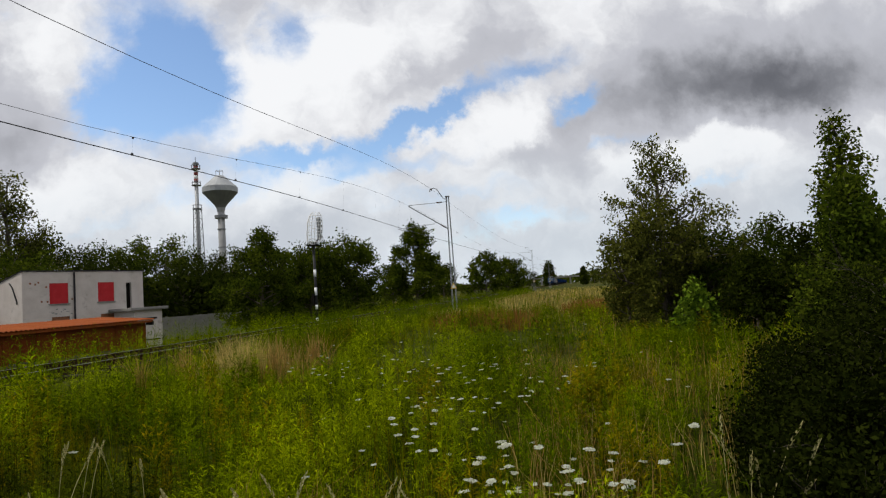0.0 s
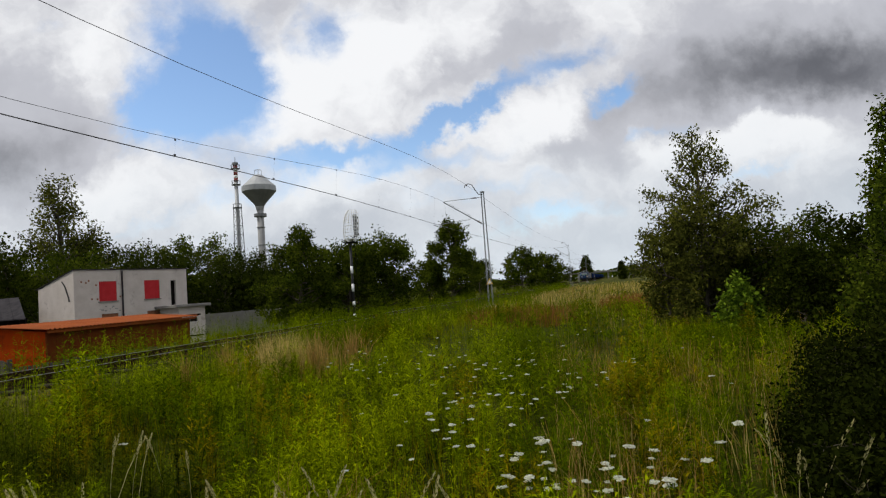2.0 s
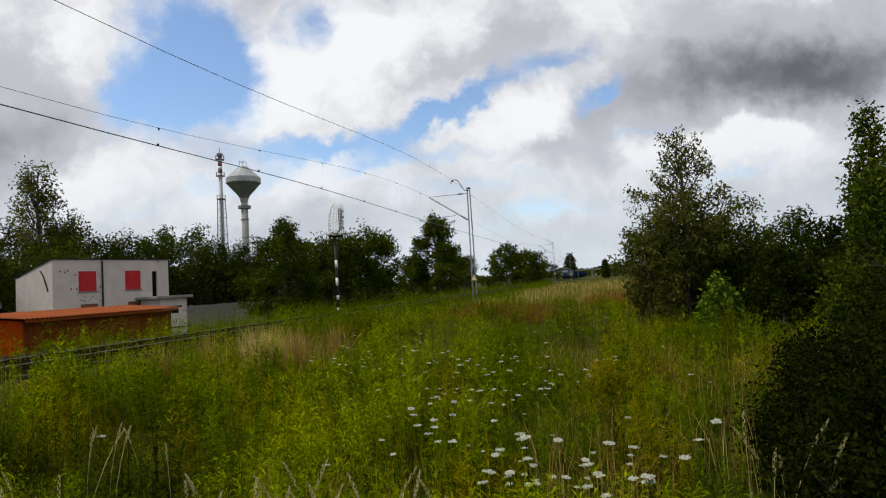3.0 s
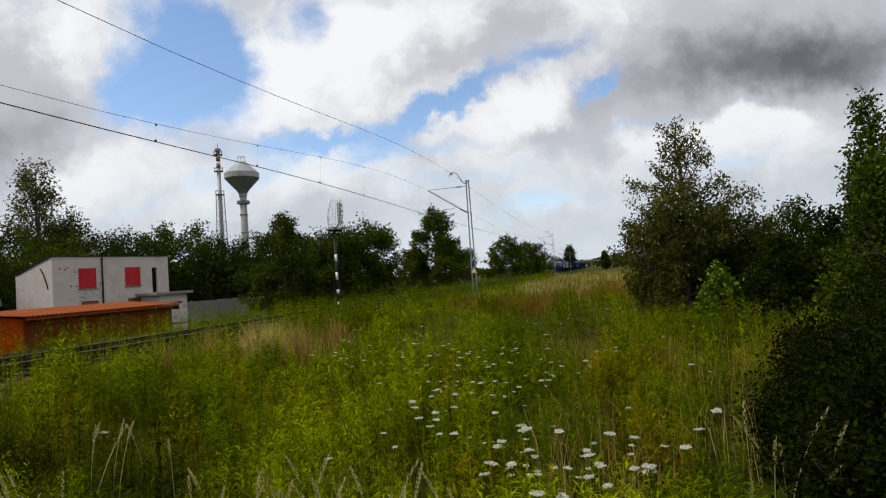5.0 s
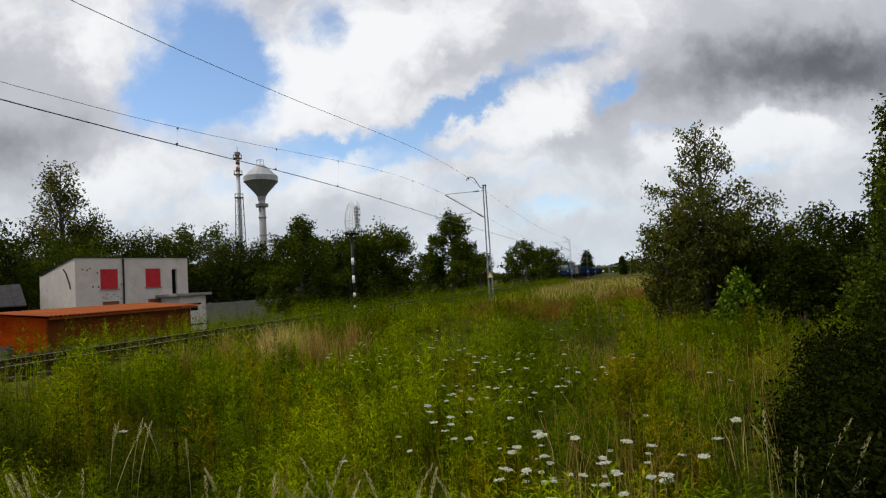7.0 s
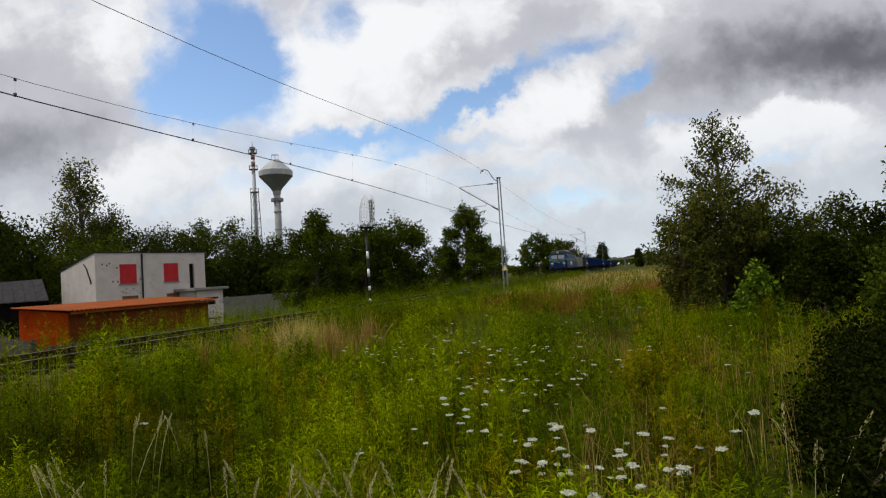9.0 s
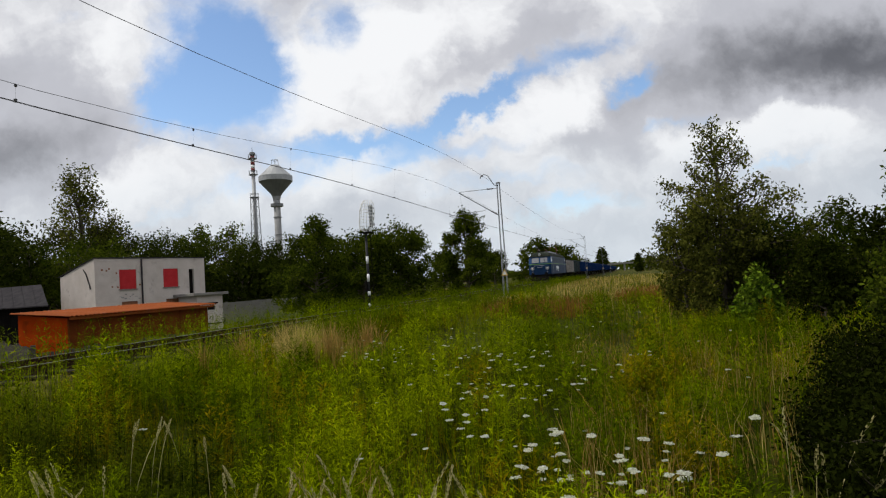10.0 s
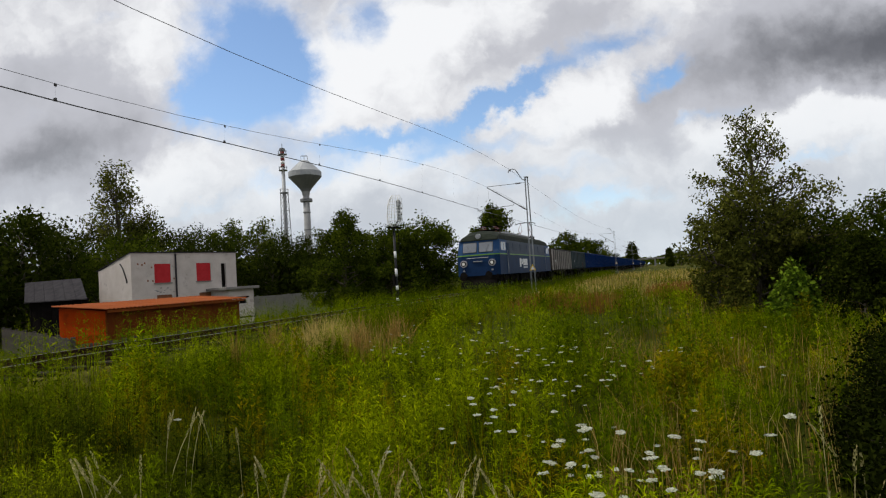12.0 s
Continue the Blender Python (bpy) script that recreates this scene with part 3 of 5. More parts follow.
def build_house():
    a, b = Vector((-28.3, 25.6)), Vector((-26.4, 32.2))
    yaw = math.degrees(math.atan2((b - a).y, (b - a).x)) - 90
    w, d, hf, hb = (b - a).length, 4.0, 3.6 - GY, 2.8 - GY
    # local: y along the front wall from the corner, x out of the front
    house = thing("house", pose(a.x, a.y, GY, 0, 0, yaw), "plain grey plastered two-storey house with red boarded windows", "house")
    t = 0.3

    def wall_with_holes(holes):
        g = Geo()
        ys = sorted({0, w, *[h[0] for h in holes], *[h[1] for h in holes]})
        for y0, y1 in zip(ys, ys[1:]):
            cut = sorted([(h[2], h[3]) for h in holes if h[0] <= y0 and h[1] >= y1])
            z = 0
            for z0, z1 in cut + [(hf, hf)]:
                if z0 > z:
                    g.box(-t, 0, y0, y1, z, z0)
                z = z1
        return g
    wins = [(1.35, 2.35, 3.22, 4.35), (4.02, 5.0, 3.22, 4.35)]
    slots = [(1.45, 2.4, 2.14, 2.5), (4.15, 5.1, 2.14, 2.5)]
    door = (5.75, 6.10, 2.75, 4.3)
    part("front_wall", wall_with_holes(wins + slots + [door]), M_PLASTER, house)
    part("back_wall", Geo().box(-d, -d + t, 0, w, 0, hb), M_PLASTER, house)
    for y0, y1 in ((0.002, t), (w - t, w - 0.002)):
        part("side_wall", Geo().prism([(-d + t, 0), (-t, 0), (-t, hf - 0.02), (-d + t, hb)], "y", y0, y1), M_PLASTER, house)
    part("roof", Geo().add([(0.06, -0.04, hf), (0.06, w + 0.04, hf), (-d - 0.2, w + 0.04, hb - 0.04), (-d - 0.2, -0.04, hb - 0.04),
                            (0.06, -0.04, hf + 0.05), (0.06, w + 0.04, hf + 0.05), (-d - 0.2, w + 0.04, hb + 0.01), (-d - 0.2, -0.04, hb + 0.01)],
                           [(0, 1, 2, 3), (7, 6, 5, 4), (0, 4, 5, 1), (1, 5, 6, 2), (2, 6, 7, 3), (3, 7, 4, 0)]), M_TAR, house, "dark tar-felt roof")
    for y0, y1, z0, z1 in wins:
        win = part("window", Geo().box(-0.16, -0.05, y0, y1, z0, z1), M_RED, house, "window closed with a red board")
        part("board_panel", Geo().box(-0.045, -0.02, y0 + 0.01, y1 - 0.01, z0 + 0.01, z1 - 0.01), M_RED, win)
        part("sill", Geo().box(-0.1, 0.07, y0 - 0.06, y1 + 0.06, z0 - 0.06, z0), M_CONCRETE, house)
    for y0, y1, z0, z1 in slots:
        part("bricked_opening", Geo().box(-0.2, -0.06, y0, y1, z0, z1), M_BRICK, house, "small opening closed with bare brick")
    part("door_leaf", Geo().box(-0.26, -0.16, door[0], door[1], door[2], door[3]), M_DARK, house, "dark narrow door opening")
    part("downpipe", Geo().tube([(0.07, 2.65, 0.3), (0.07, 2.65, hf - 0.05)], 0.05, 8), M_TAR, house, "dark downpipe")
    part("wall_cable", Geo().tube([(-1.2, -0.03, hf - 0.55), (-0.9, -0.04, hf - 0.8), (-0.5, -0.04, hf - 1.5), (-0.45, -0.04, hf - 1.7)], 0.035, 6), M_BLACK, house)
    marks = Geo()
    rng = random.Random(9)
    for k in range(10):
        y, z = rng.uniform(1.3, 2.6), rng.uniform(2.6, 2.95)
        marks.box(0.001, 0.006, y, y + rng.uniform(0.05, 0.2), z, z + rng.uniform(0.02, 0.07))
    part("wall_scribble", marks, M_MAST, house, "faded dark scribble on the plaster")
    for y, z in ((0.35, 4.3), (0.6, 4.25), (0.75, 4.35), (1.15, 4.1), (1.2, 3.3), (0.9, 3.32), (2.5, 3.4)):
        part("plaster_chip", Geo().box(0.001, 0.006, y, y + 0.09, z, z + 0.10), M_BRICK, house, "chip of bare red brick")
    annex = thing("annex", pose(a.x, a.y, GY, 0, 0, yaw), "low plastered annex with a flat roof beside the house", "shed")
    part("wall", Geo().box(0.01, 1.9, 4.95, 6.75, 0, 2.55), M_PLASTER, annex)
    part("roof_slab", Geo().box(0.0, 2.2, 4.6, 7.0, 2.55, 2.72), M_CONCRETE, annex, "flat concrete roof slab", bevel=0.02)
    part("slot_window", Geo().box(1.9, 1.93, 5.4, 6.4, 2.0, 2.1), M_DARK, annex)
    part("slot_window", Geo().box(1.9, 1.93, 5.5, 6.6, 0.75, 0.83), M_DARK, annex)


build_house()


def build_orange_shed():
    shed = thing("garden_shed", pose(-18.6, 15.75, GY), "orange painted sheet-metal shed with a corrugated roof", "shed")
    # local: y along the front from its corner, x towards the track
    L, d = 7.45, 2.6
    # the eaves' shade is put into the colour of the front and its seams
    part("front_wall", Geo().box(-0.28, -0.22, 0.15, L - 0.15, 0, 2.02), M_SHADED_FRONT, shed, "front wall, its colour darkened for the shade under the eaves")
    part("back_wall", Geo().box(-d, -d + 0.06, 0.15, L - 0.15, 0, 2.22), M_ORANGE, shed)
    for y0 in (0.15, L - 0.21):
        part("end_wall", Geo().prism([(-d + 0.06, 0), (-0.28, 0), (-0.28, 2.03), (-d + 0.06, 2.24)], "y", y0, y0 + 0.06), M_ORANGE, shed)
    n, v, f = 150, [], []
    for i in range(n + 1):
        y = -0.05 + (L + 0.1) * i / n
        w = 0.025 * math.cos(2 * math.pi * y / 0.18)
        v += [(0.12, y, 2.12 + w), (-d - 0.15, y, 2.33 + w), (0.12, y, 2.10 + w), (-d - 0.15, y, 2.31 + w)]
    for i in range(n):
        k = 4 * i
        f += [(k, k + 4, k + 5, k + 1), (k + 2, k + 3, k + 7, k + 6), (k, k + 2, k + 6, k + 4), (k + 1, k + 5, k + 7, k + 3)]
    part("corrugated_roof", Geo().add(v, f), M_ORANGE_ROOF, shed, "faded orange corrugated roof")
    part("fascia", Geo().box(0.0, 0.05, 0.0, L, 1.98, 2.07), M_ORANGE_ROOF, shed)
    for k in range(6):
        part("seam", Geo().box(-0.22, -0.2, 0.5 + k * 1.25, 0.54 + k * 1.25, 0, 2.0), M_SHADED_FRONT, shed)
    part("roof_bracket", Geo().box(-0.25, 0.1, L - 0.1, L - 0.02, 1.85, 2.02), M_BLACK, shed)


build_orange_shed()


def build_dark_shed():
    shed = thing("shed", pose(-29.3, 23.6, GY), "dark wooden shed with a grey felt roof", "shed")
    # local: x along the eaves, y towards the ridge
    part("front_wall", Geo().box(-5.0, -0.45, 0.35, 0.45, 0, 2.6), M_DARK, shed, "dark board front")
    for x in (-5.1, -0.85):
        side = [(x, 0.46, 0), (x - 2.3, 2.1, 0), (x - 2.3, 2.1, 3.62), (x, 0.46, 2.72)]
        part("end_wall", Geo().add(side + [(a_ + 0.1, b_, c_) for a_, b_, c_ in side], [(0, 1, 2, 3), (7, 6, 5, 4), (0, 4, 5, 1), (1, 5, 6, 2), (2, 6, 7, 3), (3, 7, 4, 0)]), M_DARK, shed)
    part("back_wall", Geo().box(-7.4, -3.15, 2.1, 2.18, 0, 3.6), M_DARK, shed)
    eave = [(-4.9, 0.0, 2.52), (0.0, 0.0, 2.52), (-3.2, 2.2, 3.75), (-8.0, 2.2, 3.75)]
    up = [(x, y, z + 0.06) for x, y, z in eave]
    part("roof", Geo().add(eave + up, [(0, 3, 2, 1), (4, 5, 6, 7), (0, 1, 5, 4), (1, 2, 6, 5), (2, 3, 7, 6), (3, 0, 4, 7)]), M_TAR, shed, "grey felt roof")
    for k in range(5):
        q = (k + 1) / 6
        part("felt_seam", Geo().tube([(-4.9 * q, 0.0, 2.59), (-3.2 - 4.8 * q, 2.2, 3.82)], 0.015, 4), M_TAR, shed)
    for k in range(6):
        part("wall_batten", Geo().box(-4.9 + k * 0.8, -4.84 + k * 0.8, 0.32, 0.35, 0.0, 2.5), M_DARK, shed)


build_dark_shed()


def fence(a, b, z0, z1, material, board, label, group, gap=0.01):
    """Upright boards or slabs between posts, from a to b on the ground."""
    a, b = Vector(a), Vector(b)
    n = max(1, round((b - a).length / board))
    yaw = math.degrees(math.atan2((b - a).y, (b - a).x))
    f = thing("fence", pose(a.x, a.y, 0, 0, 0, yaw), label, "fence", group)
    step = (b - a).length / n
    me = Geo().box(gap / 2, step - gap / 2, -0.02, 0.02, z0, z1).mesh("board", material)
    rng = random.Random(int(abs(a.x) * 10))
    for k in range(n):
        o = part("board", me, material, f)
        o.matrix_basis = pose(k * step, 0, rng.uniform(-0.03, 0.03))
    posts = max(2, round((b - a).length / 2.4))
    mp = Geo().box(-0.06, 0.06, 0.02, 0.14, z0, z1 + 0.05).mesh("post", material)
    for k in range(posts + 1):
        o = part("post", mp, material, f)
        o.matrix_basis = pose(k * (b - a).length / posts, 0, 0)


fence((-34.0, 22.2), (-18.2, 14.0), GY, -0.15, M_GREY_WOOD, 0.25, "weathered grey board fence round the yard", "yard fences")
fence((-18.1, 14.0), (-17.4, 20.5), GY, -0.35, M_GREY_WOOD, 0.14, "weathered slatted fence before the orange shed", "yard fences", 0.05)
fence((-31.0, 36.5), (-23.0, 41.0), GY, 0.55, M_CONCRETE, 1.0, "low grey concrete slab fence", "yard fences")


# ---- water tower and chimney ----
def build_tower():
    t = thing("water_tower", pose(-103.0, 160.0, -1.5), "grey mushroom-shaped water tower on a slender shaft", "water tower")
    part("shaft", Geo().lathe([(1.15, 0), (1.0, 31.0)], 20), M_SHAFT, t, "pale concrete shaft", smooth=True)
    for z in (10.0, 20.0, 25.5):
        part("shaft_ring", Geo().lathe([(1.0, z), (1.22, z), (1.22, z + 0.3), (1.0, z + 0.3)], 20), M_TANK_LOW, t)
    part("gallery", Geo().lathe([(1.0, 28.9), (1.9, 29.0), (1.9, 29.9), (1.0, 29.9)], 20), M_TANK_LOW, t, "dark service gallery")
    part("tank_bottom", Geo().lathe([(1.3, 32.2), (1.9, 33.2), (5.1, 36.8)], 20), M_TANK_LOW, t, "dark conical underside of the tank")
    part("tank_band", Geo().lathe([(5.15, 36.8), (5.15, 38.4)], 20), M_TANK, t)
    part("tank_roof", Geo().lathe([(5.15, 38.4), (1.3, 42.0), (0.9, 42.1)], 20), M_TANK, t, "pale conical tank roof")
    part("neck", Geo().lathe([(1.05, 30.9), (1.3, 32.2)], 20), M_SHAFT, t)
    for k in range(4):
        a = k * math.pi / 2 + 0.6
        part("rail_post", Geo().tube([(math.cos(a), math.sin(a), 42.0), (math.cos(a), math.sin(a), 43.6)], 0.07, 4), M_GALV, t)
    ring = [(math.cos(a * math.pi / 6), math.sin(a * math.pi / 6), 43.6) for a in range(13)]
    part("top_rail", Geo().tube(ring, 0.07, 4), M_GALV, t)
    c = thing("chimney_stack", pose(-99.5, 143.4, -1.5), "tall thin steel chimney stack with red and white top bands", "chimney")
    part("flue", Geo().lathe([(0.62, 0), (0.50, 37.0)], 14), M_GALV, c, smooth=True)
    for k in range(5):
        part("paint_band", Geo().lathe([(0.56, 37.0 + k * 0.9), (0.56, 37.9 + k * 0.9)], 14), M_WHITE if k % 2 else M_SIGNAL_RED, c, "white band" if k % 2 else "faded red band", smooth=True)
    part("crown", Geo().lathe([(0.5, 41.5), (0.85, 41.9), (0.8, 42.4), (0.3, 42.6)], 14), M_TANK_LOW, c)
    part("crown_rod", Geo().tube([(0, 0, 42.6), (0, 0, 43.9)], 0.08, 5), M_TANK_LOW, c)
    for z in (40.6, 36.0, 29.5):
        deck = part("service_platform", Geo().lathe([(0.5, z), (1.25, z), (1.25, z + 0.16), (0.5, z + 0.16)], 16), M_TANK_LOW, c, "dark service platform")
        part("platform_rail", Geo().tube([(1.2 * math.cos(q * math.pi / 6), 1.2 * math.sin(q * math.pi / 6), z + 1.1) for q in range(13)], 0.06, 4), M_TANK_LOW, deck)
        for q in range(6):
            x, y = 1.2 * math.cos(q * math.pi / 3), 1.2 * math.sin(q * math.pi / 3)
            part("platform_post", Geo().tube([(x, y, z + 0.1), (x, y, z + 1.1)], 0.05, 4), M_TANK_LOW, deck)
    for k in range(4):
        a_ = k * math.pi / 2 + 0.5
        part("lattice_leg", Geo().tube([(1.75 * math.cos(a_), 1.75 * math.sin(a_), 0), (1.05 * math.cos(a_), 1.05 * math.sin(a_), 29.5)], 0.11, 5), M_TANK_LOW, c)
    lattice = Geo()
    for k in range(4):
        a_, b_ = k * math.pi / 2 + 0.5, (k + 1) * math.pi / 2 + 0.5
        for j in range(12):
            z0, z1 = j * 2.45, (j + 1) * 2.45
            w0, w1 = 1.75 - 0.7 * z0 / 29.5, 1.75 - 0.7 * z1 / 29.5
            lattice.tube([(w0 * math.cos(a_), w0 * math.sin(a_), z0), (w1 * math.cos(b_), w1 * math.sin(b_), z1)], 0.055, 4)
            lattice.tube([(w1 * math.cos(a_), w1 * math.sin(a_), z1), (w1 * math.cos(b_), w1 * math.sin(b_), z1)], 0.05, 4)
    part("lattice", lattice, M_TANK_LOW, c, "thin lattice frame round the flue")


build_tower()


# ---- far background ----
def build_far():
    br = thing("road_bridge", pose(0, 470, -0.5), "grey concrete road bridge across the railway", "bridge")
    part("deck", Geo().box(-75, 30, -4, 4, 5.0, 5.6), M_CONCRETE, br)
    part("parapet", Geo().box(-75, 30, -4.3, -4.05, 5.6, 6.1), M_CONCRETE, br)
    for x in (-66, -58, -50, -42, -34, -26, -4, 4, 12, 20):
        part("pier", Geo().box(x - 0.6, x + 0.6, -3, 3, -0.6, 5.0), M_CONCRETE, br)
    for x, far in ((30, 90), (-75, -150)):
        part("embankment", Geo().prism([(x, -0.5), (far, -0.5), (x, 5.4)], "y", -5, 5), M_EARTH, br, "grassy embankment")
    r = np.random.RandomState(11)
    n = 26000
    ang = r.uniform(-1.5, 1.2, n)
    dist = r.uniform(700, 800, n)
    hgt = 9 + 5 * np.sin(ang * 23) * np.sin(ang * 57 + 1) + 4 * np.sin(ang * 9)
    c = np.stack([np.sin(ang) * dist, np.cos(ang) * dist, r.rand(n) ** 0.7 * hgt], -1)
    d1, d2 = r.normal(size=(n, 3)), r.normal(size=(n, 3))
    d1 *= (1.9 / np.linalg.norm(d1, axis=1))[:, None]
    d2 *= (1.9 / np.linalg.norm(d2, axis=1))[:, None]
    q = np.stack([c - d1, c - d2, c + d1, c + d2], 1)
    tagged(new("distant_forest", quads_mesh("distant_forest", q, M_LEAF)), "dark band of distant forest on the horizon", "forest", kind="stuff")


build_far()


# ---- trees ----
def leaves(centres, spread, count, size, r, droop=0.0, aspect=2.0, share=None):
    """Loose leaf quads scattered round twig ends, each end with its share of them."""
    k = r.choice(len(centres), count, p=share)
    c = centres[k] + np.clip(r.normal(size=(count, 3)), -1.5, 1.5) * spread
    d = r.normal(size=(count, 3))
    d[:, 2] -= droop
    d /= np.linalg.norm(d, axis=1)[:, None]
    s = np.cross(d, r.normal(size=(count, 3)))
    s /= np.linalg.norm(s, axis=1)[:, None] + 1e-6
    ln = size * r.uniform(0.6, 1.4, (count, 1))
    return np.stack([c, c + d * ln * 0.45 + s * ln / aspect * 0.5, c + d * ln, c + d * ln * 0.45 - s * ln / aspect * 0.5], 1)


def limb(g, p, d, length, rad, level, r, tips, up, spread):
    pts, rads = [p], [rad]
    q, dd = p.copy(), d.copy()
    n = 4
    for k in range(n):
        dd = dd + r.normal(size=3) * 0.14 + np.array([0, 0, up])
        dd /= np.linalg.norm(dd)
        q = q + dd * length / n
        pts.append(q.copy())
        rads.append(rad * (1 - 0.75 * (k + 1) / n))
        if level == 0 and k > 0:
            tips.append(q.copy())
    g.tube(pts, rads, 4 if level else 3, caps=False)
    if level > 0:
        for k in range(5):
            t = r.uniform(0.35, 1.0)
            i = min(int(t * n), n - 1)
            b = pts[i] + (pts[i + 1] - pts[i]) * (t * n - i)
            nd = dd + r.normal(size=3) * spread
            nd /= np.linalg.norm(nd)
            limb(g, b, nd, length * r.uniform(0.45, 0.7), rad * 0.45, level - 1, r, tips, up, spread)
    tips.append(q.copy())


def tree(name, m, label, category, height, width, leaf_mat, count, leaf, seed, trunk=0.25, shape="round", bark=None, group="",
         spread=0.28, droop=0.2, clear=0.04, limbs=30, aspect=1.8):
    """A trunk with limbs along it, and a crown of single leaves round the twig ends."""
    r = np.random.RandomState(seed)
    t = thing(name, m, label, category, group)
    g = Geo()
    n = 8
    pts = [np.array([0, 0, -0.15])]
    for k in range(1, n + 1):
        pts.append(np.array([*(r.normal(size=2) * 0.02 * height * (k / n)), height * 0.93 * k / n]))
    base = height * 0.022 * (trunk / 0.25) + 0.015
    g.tube(pts, [base * (1 - 0.9 * k / n) for k in range(n + 1)], 8)
    tips, share = [pts[-1]], [0.05]
    bg = Geo()
    for k in range(limbs):
        t_ = clear + (0.97 - clear) * (k + r.rand()) / limbs
        z = t_ * height * 0.93
        i = min(int(t_ * n), n - 1)
        p = pts[i] + (pts[i + 1] - pts[i]) * (t_ * n - i)
        if shape == "round":
            ext = width * math.sqrt(max(0.08, 1 - ((t_ - 0.32) / 0.75) ** 2))
        elif shape == "cone":
            ext = width * (1.04 - t_) ** 0.75 * min(1, 0.6 + t_ * 2)
        elif shape == "spire":
            ext = width * (1.03 - t_) ** 0.95 + 0.12
        elif shape == "column":
            ext = width * (0.55 + 0.45 * math.sin(t_ * 7)) * (1.15 - t_ * 0.75)
        elif shape == "plume":
            ext = width * (1.05 - 0.75 * t_)
        else:
            ext = width * (0.7 + 0.3 * r.rand())
        a = k * 2.4 + r.uniform(-0.4, 0.4)
        lift = 0.15 + 0.8 * t_ if shape not in ("column", "plume") else 1.3
        d = np.array([math.cos(a), math.sin(a), lift])
        d /= np.linalg.norm(d)
        limb(bg, p, d, ext * r.uniform(0.65, 1.1) * 0.8, base * 0.42 * (1.1 - 0.7 * t_), 1, r, tips, 0.03, 0.5)
        share += [max(ext, 0.15) ** 1.4 / (len(tips) - len(share))] * (len(tips) - len(share))
    share = np.array(share) / sum(share)
    part("trunk", g, bark or M_BARK, t, smooth=True)
    part("branchwork", bg, bark or M_BARK, t)
    q = leaves(np.array(tips), spread * (height / 8 + 0.3), count, leaf, r, droop, aspect, share)
    q[:, :, 2] = np.maximum(q[:, :, 2], -0.05)
    part("crown", quads_mesh("crown", q, leaf_mat), leaf_mat, t)
    return t


def gz(x, y):
    return float(ground_height(x, y))


